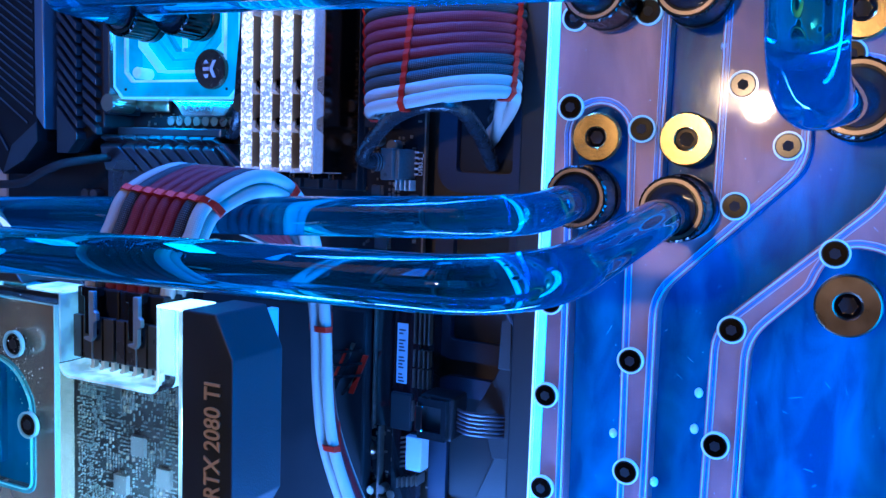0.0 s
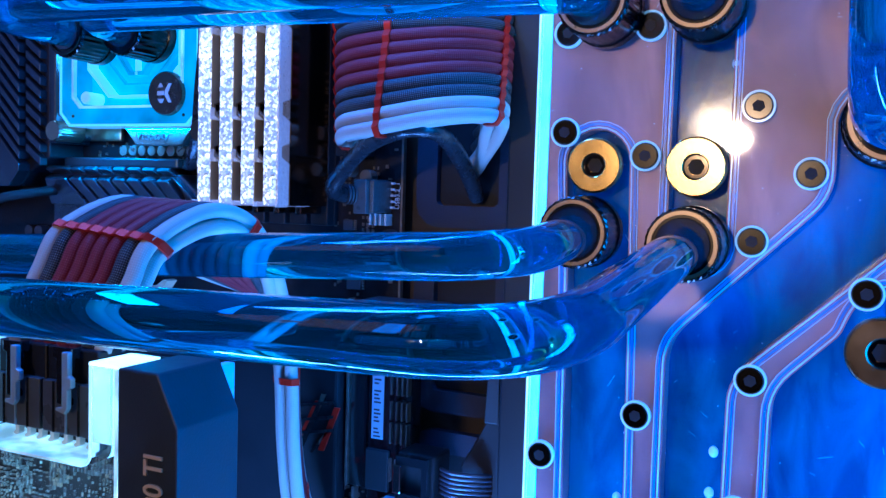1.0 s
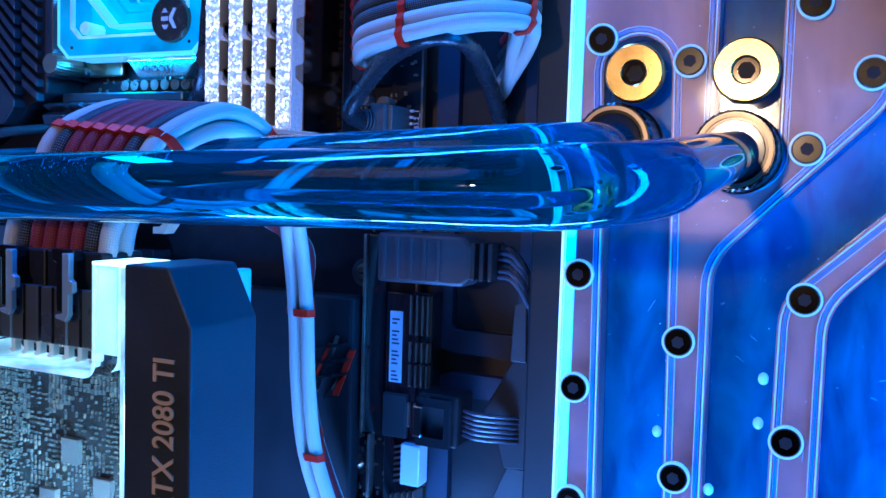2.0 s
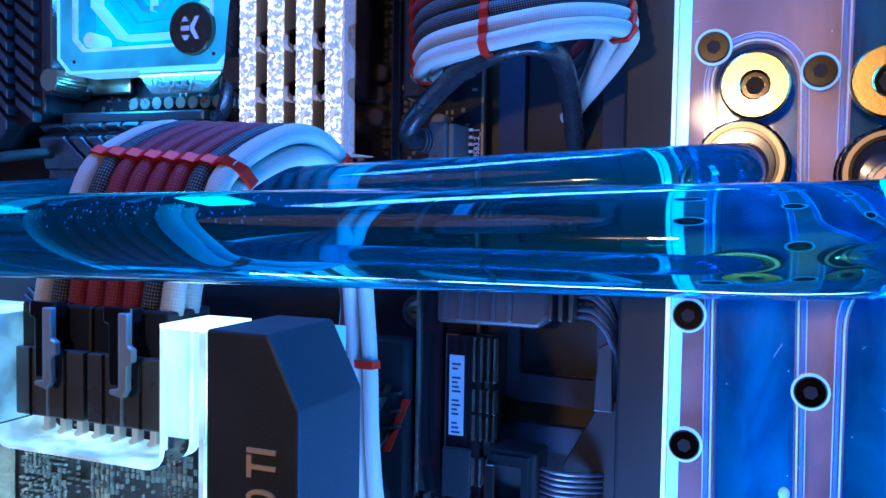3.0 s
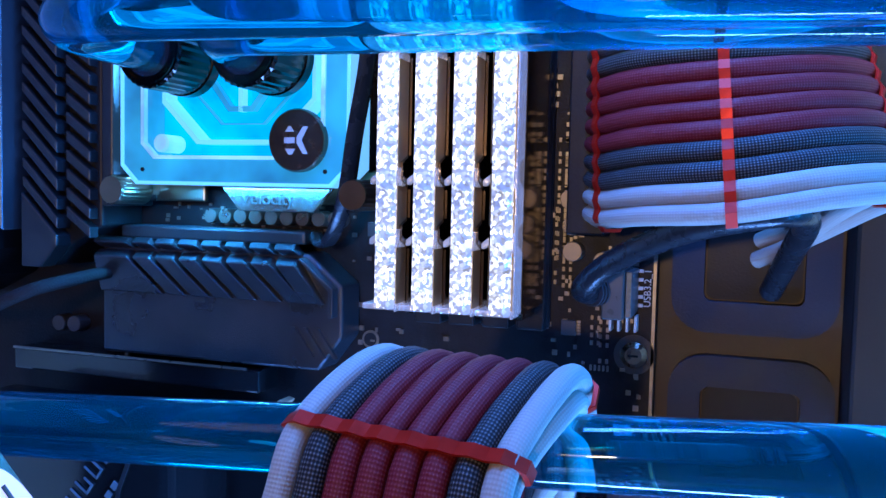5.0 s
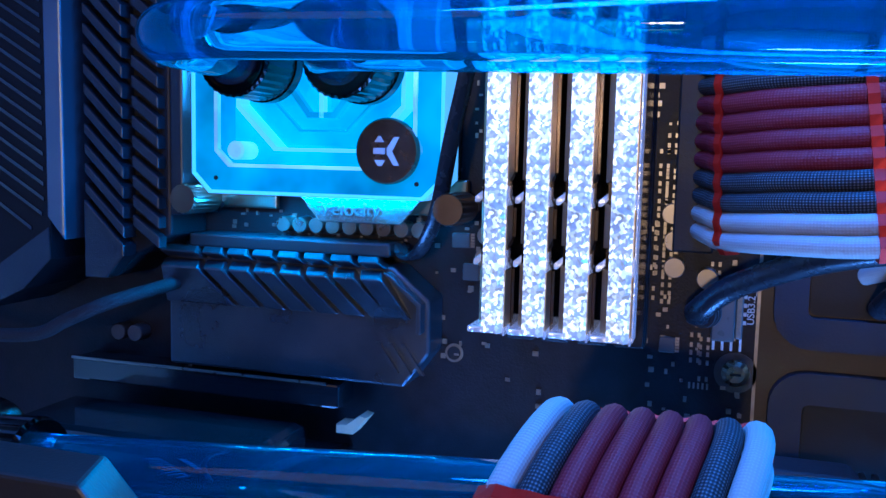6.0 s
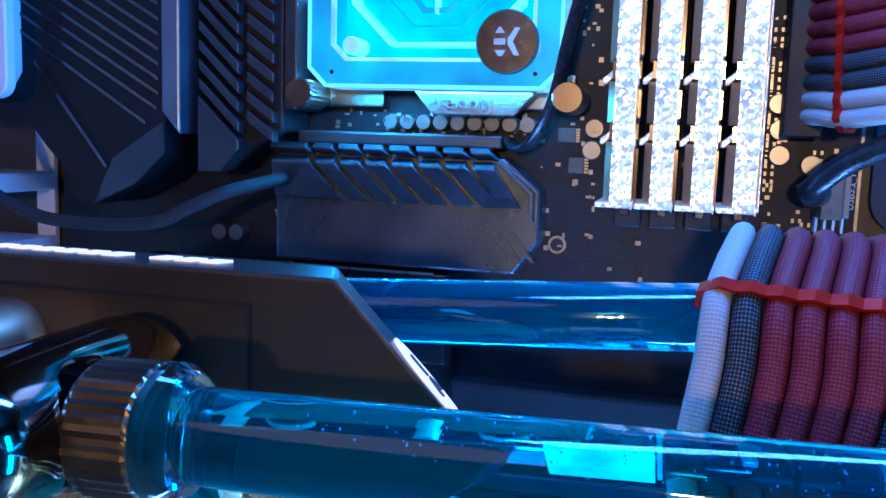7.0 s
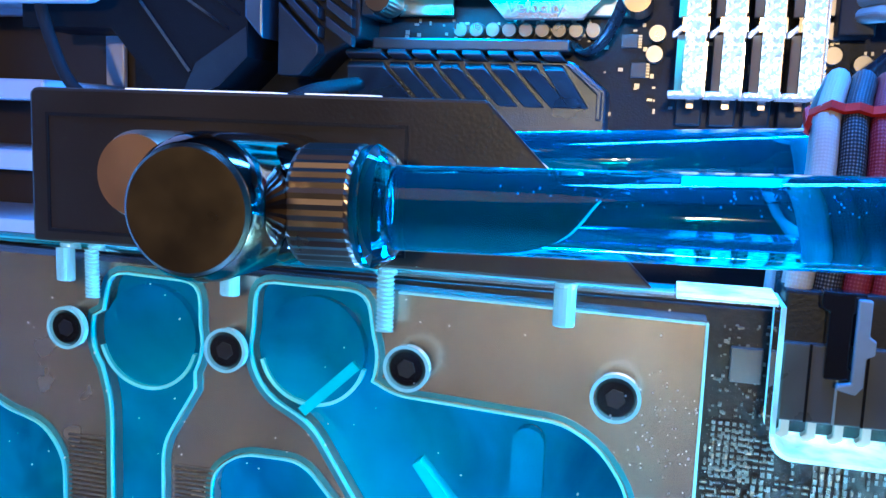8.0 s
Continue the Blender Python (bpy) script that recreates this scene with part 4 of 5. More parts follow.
cb.location.y += 0.0031

lw = thing("led_wire", (-0.22, 0.32, 0.25), "flat black lighting wire beside the processor block", "wire")
part("ribbon", sweep(smooth_path([(-0.2035, 0.306, 0.318), (-0.2070, 0.312, 0.300), (-0.2120, 0.316, 0.282), (-0.2160, 0.319, 0.265), (-0.2215, 0.323, 0.2545), (-0.2270, 0.327, 0.2515), (-0.2305, 0.331, 0.2545)], 8), 0.0024, 12, flat=0.35), M_RUBBERCABLE, lw, smooth=True)

# ---- tubes and fittings ----
TR = 0.00595


def tube(label, path, shade=False):
    t = thing("coolant_tube", path[0], label, "tube", "hard tubes")
    part("tube_wall", sweep(path, TR, 32), M_TUBE, t, smooth=True, shadow=False)
    part("coolant", sweep(path, TR * 0.76, 28), M_COOLANT, t, "blue coolant", smooth=True, shadow=shade)
    return t


def fitting(x, y, z, label, y_out, r=0.0112, lip=None):
    f = thing("tube_fitting", (x, y, z), label, "fitting", "tube fittings")
    part("base_ring", lathe((x, y, z), (x, y - 0.004, z), [(0, r * 1.04), (0.9, r * 1.04), (1, r * 0.98)], 40), M_BLACKNI, f, smooth=True)
    part("collar", lathe((x, y - 0.004, z), (x, y_out, z), [(0, r), (0.06, r), (0.94, r), (1, r * 0.93)], 64, knurl=1), M_BLACKNI, f, "knurled black nickel collar")
    # the default brown lip has the black ring's gold reflection in its colour
    part("lip", holed(arc(x, z, r * 0.90, 0, 352, 44), [arc(x, z, r * 0.80, 0, 352, 44)], y_out - 0.0008, y_out + 0.0004), lip or M_DARKCHROME, f, "metal lip")
    part("gland", lathe((x, y_out + 0.0002, z), (x, y_out - 0.0005, z), [(0, r * 0.73), (1, r * 0.70)], 40), M_BLACK_GLOSS, f)
    return f


DY = 0.308
# tube from the card to the plate, in front
tA = tube("clear hard tube with light blue coolant from card to plate", fillet([(-0.2440, 0.1773, 0.2172), (-0.0300, 0.1793, 0.2220), (-0.0300, 0.3040, 0.2330)], 0.026, 14), True)
tC = tube("clear hard tube with blue coolant behind the power cable", fillet([(-0.2640, 0.2351, 0.2206), (-0.0600, 0.2481, 0.2306), (-0.0600, 0.3040, 0.2350)], 0.022, 14))
tD = tube("clear hard tube with blue coolant from processor block to plate", fillet([(-0.2625, 0.3120, 0.3015), (-0.2625, 0.2600, 0.3025), (-0.0285, 0.2700, 0.3000), (-0.0285, 0.3040, 0.2985)], 0.020, 14))
tF = tube("clear hard tube with blue coolant behind another tube", fillet([(-0.2345, 0.3120, 0.3012), (-0.2345, 0.2800, 0.3020), (-0.0565, 0.2830, 0.2995), (-0.0565, 0.3040, 0.2985)], 0.018, 14))
tE = tube("clear hard tube with deep blue coolant bending into the plate", fillet([(0.0139, 0.1660, 0.45), (0.0139, 0.1660, 0.2570), (0.0180, 0.3040, 0.2660)], 0.022, 14))
rb = random.Random(21)
bub = bmesh.new()
for _ in range(260):
    x = -0.226 + 0.12 * rb.random() ** 0.7
    a_ = radians(90 + rb.uniform(-75, 75))
    rr_ = TR * rb.uniform(0.30, 0.74)
    bmesh.ops.create_icosphere(bub, subdivisions=1, radius=rb.uniform(0.00006, 0.00017), matrix=Matrix.Translation((x, 0.1773 + 0.0094 * (x + 0.244) + rr_ * math.cos(a_), 0.2172 + 0.0224 * (x + 0.244) + rr_ * math.sin(a_))))
tagged(part("air_bubbles", bub, M_RIM, tA), "tiny pale air bubbles", kind="stuff")
fitting(-0.0600, DY, 0.2350, "black nickel tube fitting in the distribution plate", 0.2925, 0.0102)
fitting(-0.0300, DY, 0.2330, "black nickel tube fitting in the distribution plate", 0.2925, 0.0102)
fitting(0.0180, DY, 0.2660, "large black nickel fitting at the plate's upper port", 0.2915, 0.0112)
fitting(-0.0565, DY, 0.2985, "black nickel tube fitting at the plate's top", 0.2900, 0.0102)
fitting(-0.0285, DY, 0.2985, "black nickel tube fitting at the plate's top", 0.2900, 0.0102)
fitting(-0.2625, 0.3165, 0.3015, "black knurled fitting on the processor block", 0.2985, 0.0098, M_BLACKNI)
fitting(-0.2345, 0.3165, 0.3012, "black knurled fitting on the processor block", 0.2985, 0.0098, M_BLACKNI)

# ---- distribution plate ----
dp = thing("distribution_plate", (-0.02, DY, 0.04), "clear acrylic distribution plate with blue channels and lit edge", "distribution plate")
PX0, PX1, PZ0, PZ1 = -0.0765, 0.0600, 0.04, 0.345
out = [(PX0, PZ0), (PX1, PZ0), (PX1, PZ1), (PX0, PZ1)]
c1 = [(-0.0635, 0.05), (-0.0445, 0.05), (-0.0478, 0.22), *arc(-0.0582, 0.2555, 0.0094, 0, 180, 12), (-0.0660, 0.22)]
c2 = [*arc(-0.0292, 0.2335, 0.0082, 190, 350, 10), (-0.0212, 0.338), (-0.0370, 0.338)]
c3 = [(-0.0352, 0.05), (-0.0198, 0.05), (-0.0188, 0.1955), (0.0268, 0.2395), *arc(0.0180, 0.2650, 0.0125, 0, 170, 12), (0.0060, 0.2470), (-0.0360, 0.2040)]
c4 = [(-0.0068, 0.05), (0.0360, 0.05), (0.0360, 0.2150), (0.0335, 0.2195), (0.0270, 0.2232), (0.0195, 0.2240), (0.0140, 0.2205), (0.0112, 0.2155), (0.0095, 0.2105), (-0.0068, 0.1935)]


chans = [rounded(c, 0.007) for c in (c1, c2, c3, c4)]
part("land", holed(out, chans, DY + 0.0022, DY + 0.0120), M_LAND, dp, "plate with the room's pink reflection in its colour")
part("back_plate", box(PX0, PX1, DY + 0.0165, DY + 0.0250, PZ0, PZ1, 0.0005), M_LAND, dp)
for c in chans:
    part("channel", prism(c, DY + 0.0090, DY + 0.0164), M_CHANNEL, dp, "deep blue coolant channel")
    for d, m_, w in ((0.0005, M_RIM, 0.0004), (0.0013, M_GROOVE, 0.0008), (0.0024, M_RIM, 0.0002)):
        part("gasket", holed(offset(c, d + w), [offset(c, d)], DY + 0.0016, DY + 0.0024), m_, dp, "blue gasket line")
part("cover", box(PX0, PX1, DY, DY + 0.0015, PZ0, PZ1), M_ACRYLIC, dp, "clear acrylic cover", shadow=False)
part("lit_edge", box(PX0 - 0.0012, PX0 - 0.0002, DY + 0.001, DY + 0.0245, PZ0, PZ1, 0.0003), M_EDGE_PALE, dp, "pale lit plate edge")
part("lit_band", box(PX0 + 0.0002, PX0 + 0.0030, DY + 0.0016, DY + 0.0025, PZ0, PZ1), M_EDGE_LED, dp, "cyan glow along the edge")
part("red_edge", box(PX0 - 0.0019, PX0 - 0.0013, DY + 0.020, DY + 0.026, PZ0, PZ1), M_RED_EDGE, dp, "thin red back edge")
for x, z in ((-0.068, 0.293), (-0.044, 0.294), (-0.068, 0.264), (-0.044, 0.2573), (-0.014, 0.271), (0.0, 0.253), (-0.014, 0.2343), (0.015, 0.2795), (0.015, 0.222), (-0.0125, 0.196), (-0.0435, 0.182),
             (-0.015, 0.1585), (-0.043, 0.1445), (-0.072, 0.166), (-0.072, 0.1985), (-0.072, 0.133), (-0.043, 0.103), (-0.072, 0.098), (-0.015, 0.118), (-0.045, 0.222)):
    sw = part("plate_screw", lathe((x, DY + 0.0012, z), (x, DY - 0.0008, z), [(0, 0.0037), (0.8, 0.0037), (1, 0.0034)], 24), M_BLACKNI, dp, "black socket screw", smooth=True)
    part("socket", lathe((x, DY - 0.0007, z), (x, DY - 0.0011, z), [(0, 0.0017), (1, 0.0017)], 6), M_BLACK, sw)
    part("bore", holed(arc(x, z, 0.0044, 0, 345, 23), [arc(x, z, 0.0038, 0, 345, 23)], DY - 0.0004, DY + 0.0014), M_BORE_LIT, sw, "bore with an added pale glow")
for x, z, sx in ((-0.0215, 0.174, 1), (-0.0222, 0.162, 1), (-0.0485, 0.156, 1), (-0.034, 0.142, 1), (-0.0205, 0.283, 1)):
    b = bmesh.new()
    bmesh.ops.create_icosphere(b, subdivisions=2, radius=0.0016, matrix=Matrix.LocRotScale((x, DY + 0.003, z), None, (0.9, 0.6, 1.1)))
    part("glue_drop", b, M_RIM, dp, "small cyan drop", smooth=True)


rs = random.Random(8)
dust = bmesh.new()
for _ in range(140):
    x, z = rs.uniform(PX0 + 0.004, 0.050), rs.uniform(0.12, 0.30)
    if rs.random() < 0.25:
        m_ = Matrix.Translation((x, DY - 0.0001, z)) @ pose(0, 0, 0, 0, rs.uniform(0, 180), 0) @ Matrix.Diagonal((rs.uniform(0.001, 0.004), 0.00006, 0.00009, 1))
    else:
        w = rs.uniform(0.00012, 0.00032)
        m_ = Matrix.Translation((x, DY - 0.0001, z)) @ Matrix.Diagonal((w, 0.00008, w, 1))
    bmesh.ops.create_cube(dust, size=1, matrix=m_)
tagged(part("dust_specks", dust, M_RIM, dp), "pale dust and scratches", kind="stuff")


def plug(x, z, r, material, label):
    p = thing("port_plug", (x, DY, z), label, "plug", "port plugs")
    part("disc", lathe((x, DY, z), (x, DY - 0.0030, z), [(0, r), (0.75, r), (0.93, r * 0.975), (1, r * 0.93), (1.0, r * 0.45), (0.93, r * 0.41), (0.30, r * 0.38)], 64), material, p)
    part("hexagon", holed(arc(x, z, r * 0.385, 0, 345, 23), [arc(x, z, r * 0.29, 0, 300, 5)], DY - 0.0016, DY - 0.0009), M_ELBOW, p, "recessed hexagon socket")
    part("socket_floor", lathe((x, DY - 0.0010, z), (x, DY - 0.0006, z), [(0, r * 0.30), (1, r * 0.30)], 6), M_BLACK, p)
    return p


plug(-0.0582, 0.2543, 0.0080, M_GOLD, "gold port plug with a hexagon socket")
plug(-0.0295, 0.2543, 0.0084, M_GOLD, "gold port plug with a hexagon socket")
plug(0.0196, 0.2072, 0.0093, M_FACE, "dark nickel port plug with a hexagon socket")
plug(0.0170, 0.2920, 0.0088, M_GOLD, "gold port plug with a hexagon socket")

# ---- graphics card ----
gc = thing("graphics_card", (-0.24, 0.22, 0.06), "upright graphics card with nickel and clear acrylic water block", "graphics card")
GY, NY, PY = 0.2008, 0.2115, 0.2185
part("circuit_board", box(-0.348, -0.1335, PY, PY + 0.0016, 0.07, 0.2000, 0.0002), M_PCB, gc)
part("backplate", box(-0.348, -0.1335, 0.2225, 0.2245, 0.07, 0.2020, 0.0005), M_BLACK, gc)
NP = [(-0.346, 0.08), (-0.1922, 0.08), (-0.1922, 0.1985), (-0.346, 0.2008)]
gA = [(-0.3035, 0.085), (-0.2925, 0.085), (-0.2925, 0.1650), (-0.2855, 0.1770), *arc(-0.2958, 0.1862, 0.0118, -30, 15, 5), (-0.2845, 0.1975), (-0.3035, 0.1982), (-0.3050, 0.1905), *arc(-0.2958, 0.1862, 0.0118, 165, 215, 5), (-0.3035, 0.1720)]
gB = [(-0.2730, 0.1900), *arc(-0.2615, 0.1865, 0.0120, 180, 235, 6), (-0.2610, 0.1728), (-0.2500, 0.1560), (-0.2380, 0.1390), (-0.2030, 0.1390), (-0.2030, 0.1670), (-0.2080, 0.1745), (-0.2146, 0.1785), (-0.2450, 0.1800), *arc(-0.2615, 0.1865, 0.0125, -20, 20, 6), (-0.2510, 0.1985), (-0.2725, 0.1988)]
gC = [(-0.344, 0.10), (-0.3150, 0.10), (-0.3150, 0.1590), (-0.3195, 0.1655), (-0.3290, 0.1680), (-0.3440, 0.1775)]
gD = [(-0.2815, 0.10), (-0.2530, 0.10), (-0.2530, 0.1540), (-0.2630, 0.1650), (-0.2755, 0.1650), (-0.2815, 0.1605)]
gA, gB, gC, gD = (rounded(g, 0.0035, 4) for g in (gA, gB, gC, gD))
part("cold_plate", holed(NP, [gA, gB, gC, gD], NY, PY - 0.0005), M_NICKEL, gc, "brushed nickel cold plate")
# channels, rims and dividers get the LEDs' cyan light as their own emission
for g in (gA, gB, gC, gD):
    part("flow_channel", prism(g, NY + 0.0028, PY - 0.0006), M_GPU_CHANNEL, gc, "cyan coolant channel with an added glow")
    part("channel_rim", holed(offset(g, 0.0004), [offset(g, 0.0)], NY - 0.0008, NY + 0.0004), M_GPU_RIM, gc, "channel rim with an added glow")
    part("gasket", holed(offset(g, 0.0017), [offset(g, 0.0007)], NY - 0.0003, NY + 0.0004), M_BORE, gc, "clear seal round the channel")
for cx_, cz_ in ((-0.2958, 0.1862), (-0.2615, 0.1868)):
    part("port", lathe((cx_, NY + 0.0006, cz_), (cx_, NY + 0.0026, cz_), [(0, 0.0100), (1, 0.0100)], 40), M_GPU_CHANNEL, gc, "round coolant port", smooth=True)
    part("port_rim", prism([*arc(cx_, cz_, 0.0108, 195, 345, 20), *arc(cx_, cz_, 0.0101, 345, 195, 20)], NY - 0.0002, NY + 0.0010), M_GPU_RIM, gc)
for (x, z) in ((-0.3140, 0.1640), (-0.2900, 0.1605)):
    for k in range(18):
        part("fin", box(x + 0.0002, x + 0.0085, NY - 0.0005, NY + 0.0002, z - k * 0.0010, z - k * 0.0010 + 0.00045), M_CHIP, gc)
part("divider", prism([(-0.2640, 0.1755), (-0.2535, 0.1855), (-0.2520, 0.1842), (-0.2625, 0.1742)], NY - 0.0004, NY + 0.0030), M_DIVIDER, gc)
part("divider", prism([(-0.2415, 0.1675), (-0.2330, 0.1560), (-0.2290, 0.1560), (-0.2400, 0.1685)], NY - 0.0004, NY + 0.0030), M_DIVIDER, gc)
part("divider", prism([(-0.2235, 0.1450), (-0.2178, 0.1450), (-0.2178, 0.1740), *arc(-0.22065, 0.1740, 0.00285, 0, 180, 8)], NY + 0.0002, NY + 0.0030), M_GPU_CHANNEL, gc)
# glint along the nickel edge, drawn as thin glowing strips
part("plate_edge", box(-0.1924, -0.1919, NY - 0.0006, NY + 0.0012, 0.12, 0.1984, 0.0001), M_BORE_CARD, gc, "bevelled plate edge with its glint as a glow")
part("plate_edge", prism([(-0.245, 0.1989), (-0.1925, 0.1981), (-0.1925, 0.1985), (-0.245, 0.1993)], NY - 0.0006, NY + 0.0012), M_BORE_CARD, gc, "bevelled plate edge with its glint as a glow")
# board parts under the clear cover beside the plate
g1 = smd_field(520, -0.1905, -0.1790, 0.10, 0.198, PY, M_SOLDER, 0.0002, 0.0006)
# rows of chip parts in small blocks, each block with its own direction and size
kinds = [(M_TIN, "tiny tinned parts on the card", g1), (M_CAP, "tiny brown ceramic parts on the card", bmesh.new()), (M_CHIP, "tiny dark resistors on the card", bmesh.new())]
for bi in range(9):
    for bj in range(13):
        w, h = rng.choice(((0.0005, 0.0010), (0.0010, 0.0005), (0.0004, 0.0007), (0.0007, 0.0004), (0.0008, 0.0012)))
        fill = rng.choice((0.35, 0.6, 0.8, 0.9))
        for ci in range(5):
            for cj in range(5):
                if rng.random() > fill:
                    continue
                x = -0.1905 + bi * 0.0060 + ci * 0.0012 + rng.uniform(-0.0001, 0.0001)
                z = 0.1005 + bj * 0.0060 + cj * 0.0012 + rng.uniform(-0.0001, 0.0001)
                m_ = rng.choice((0, 0, 0, 1, 2))
                d = rng.uniform(0.0003, 0.0007)
                bmesh.ops.create_cube(kinds[m_][2], size=1, matrix=Matrix.LocRotScale((x, PY - d / 2, z), None, (w * 0.8, d, h * 0.8)))
                if m_:
                    for e in (-1, 1):
                        bmesh.ops.create_cube(g1, size=1, matrix=Matrix.LocRotScale((x + (e * w * 0.5 if w > h else 0), PY - d / 2, z + (e * h * 0.5 if h >= w else 0)), None, (0.00025, d * 1.05, 0.00025)))
for a in range(9):
    for c in range(6):
        bmesh.ops.create_cube(g1, size=1, matrix=Matrix.LocRotScale((-0.1895 + c * 0.00115, PY - 0.0002, 0.1705 + a * 0.00115), None, (0.0006, 0.0004, 0.0006)))
for m_, words, b in kinds:
    tagged(part("surface_parts", b, m_, gc), words, kind="stuff")
for x, z in ((-0.1851, 0.1905), (-0.165, 0.158), (-0.155, 0.150), (-0.172, 0.145), (-0.145, 0.163)):
    part("chip", box(x - 0.0026, x + 0.0026, PY - 0.0016, PY, z - 0.0030, z + 0.0030, 0.0002), M_CHIP, gc)
# clear cover with the cut-out round the power sockets
TOPZ = 0.2036
CV = [(-0.348, 0.08), (-0.1356, 0.08), (-0.1356, TOPZ), (-0.1438, TOPZ), *arc(-0.1475, 0.1833, 0.0037, 0, -90, 6), *arc(-0.1785, 0.1833, 0.0037, 270, 180, 6), (-0.1822, TOPZ), (-0.348, TOPZ)]
part("clear_cover", prism(CV, GY, NY - 0.0012), M_ACRYLIC, gc, "clear acrylic block cover", shadow=False)
# glowing polished edges of the cover
E0, E1 = GY - 0.0002, NY + 0.0020
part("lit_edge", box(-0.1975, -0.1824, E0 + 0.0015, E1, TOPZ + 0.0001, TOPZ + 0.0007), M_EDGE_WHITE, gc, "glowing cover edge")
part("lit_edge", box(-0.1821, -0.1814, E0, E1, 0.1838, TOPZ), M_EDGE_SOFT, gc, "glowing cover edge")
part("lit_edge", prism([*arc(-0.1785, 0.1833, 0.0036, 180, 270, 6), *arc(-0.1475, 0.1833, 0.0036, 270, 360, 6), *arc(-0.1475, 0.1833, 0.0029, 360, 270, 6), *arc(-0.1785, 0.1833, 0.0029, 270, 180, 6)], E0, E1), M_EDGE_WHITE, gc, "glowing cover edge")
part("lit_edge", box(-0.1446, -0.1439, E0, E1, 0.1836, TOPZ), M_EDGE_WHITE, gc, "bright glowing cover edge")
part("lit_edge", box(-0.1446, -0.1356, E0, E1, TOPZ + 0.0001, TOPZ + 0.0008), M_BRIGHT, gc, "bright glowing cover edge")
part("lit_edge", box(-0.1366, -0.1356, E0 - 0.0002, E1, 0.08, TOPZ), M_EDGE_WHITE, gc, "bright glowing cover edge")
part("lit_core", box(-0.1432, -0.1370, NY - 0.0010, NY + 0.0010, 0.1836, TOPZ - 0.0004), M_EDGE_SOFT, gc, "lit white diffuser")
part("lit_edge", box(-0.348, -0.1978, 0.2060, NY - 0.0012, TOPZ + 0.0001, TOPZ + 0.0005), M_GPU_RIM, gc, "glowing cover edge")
for x, z in ((-0.3107, 0.1874), (-0.2768, 0.1863), (-0.2419, 0.1866), (-0.2059, 0.1854), (-0.2000, 0.1612), (-0.2100, 0.1290)):
    s = part("cover_screw", lathe((x, 0.2055, z), (x, 0.2095, z), [(0, 0.0030), (0.1, 0.0033), (1, 0.0033)], 24), M_BLACK_GLOSS, gc, "black socket screw", smooth=True)
    part("socket", lathe((x, 0.2052, z), (x, 0.2056, z), [(0, 0.0017), (1, 0.0017)], 6), M_BLACK, s)
    part("bore", holed(arc(x, z, 0.0042, 0, 345, 23), [arc(x, z, 0.0036, 0, 345, 23)], 0.2052, 0.2072), M_BORE_CARD, s, "pale bore of the cover with an added glow")
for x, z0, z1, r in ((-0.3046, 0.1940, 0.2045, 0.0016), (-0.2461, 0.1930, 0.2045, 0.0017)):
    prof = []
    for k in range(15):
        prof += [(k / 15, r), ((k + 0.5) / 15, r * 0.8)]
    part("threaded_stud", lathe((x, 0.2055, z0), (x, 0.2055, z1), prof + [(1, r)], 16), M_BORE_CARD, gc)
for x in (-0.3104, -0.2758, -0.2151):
    part("post", cyl((x, 0.2055, 0.1968), (x, 0.2055, 0.2040), 0.0019, 18), M_BORE_CARD, gc, "clear post with an added glow")
rd = random.Random(17)
specks = bmesh.new()
for _ in range(150):
    near = rd.random() < 0.5
    x, z = (rd.gauss(-0.1975, 0.0035), rd.gauss(0.181, 0.007)) if near else (rd.uniform(-0.33, -0.185), rd.uniform(0.150, 0.200))
    w = rd.uniform(0.00010, 0.00030)
    bmesh.ops.create_cube(specks, size=1, matrix=Matrix.Translation((x, GY - 0.00008, min(z, 0.2030))) @ pose(0, 0, 0, 0, rd.uniform(0, 90), 0) @ Matrix.Diagonal((w, 0.00008, w * rd.uniform(0.6, 1.6), 1)))
tagged(part("dust_specks", specks, M_SILK, gc), "pale dust on the clear cover", kind="stuff")
# angular end cap with lettering
EC = [(-0.1338, 0.140), (-0.1250, 0.140), (-0.1168, 0.1540), (-0.1168, 0.1933), (-0.1225, 0.2046), (-0.1338, 0.2046)]
part("end_cap", prism(EC, 0.1985, 0.2190, 0.0005), M_CAPBODY, gc, "dark angular end cap with bronze lettering")
lettering("RTX 2080 TI", 0.0073, Matrix.Translation((-0.1208, 0.1983, 0.1560)) @ pose(0, 0, 0, 90, -90, 0) @ Matrix.Diagonal((0.80, 1, 1, 1)), M_BRONZE, gc, bold=0.00011)
part("side_tab", box(-0.1262, -0.1235, 0.2192, 0.2260, 0.190, 0.2025, 0.0004), M_LABEL, gc)
# top shroud bar with pale letter bars
SY0, SY1 = 0.2035, 0.2150


def cut_x(y, z):
    """The leaning cut corner of the shroud."""
    return -0.2208 - 0.98 * (z - 0.22) + 0.0045 * (SY1 - y) / (SY1 - SY0)


SZ0, SZ1 = 0.2042, 0.2332
bar = bmesh.new()
rim = [[bar.verts.new((x, y, z)) for x, z in ((-0.3172, SZ0), (cut_x(y, SZ0), SZ0), (cut_x(y, SZ1), SZ1), (-0.3162, SZ1), (-0.3172, SZ1 - 0.001))] for y in (SY0, SY1)]
bar.faces.new(rim[0])
bar.faces.new(rim[1][::-1])
for k in range(5):
    bar.faces.new((rim[0][k], rim[1][k], rim[1][(k + 1) % 5], rim[0][(k + 1) % 5]))
bevel(bar, 0.0006)
part("shroud", bar, M_SHROUD, gc, "satin black shroud bar with a cut corner")
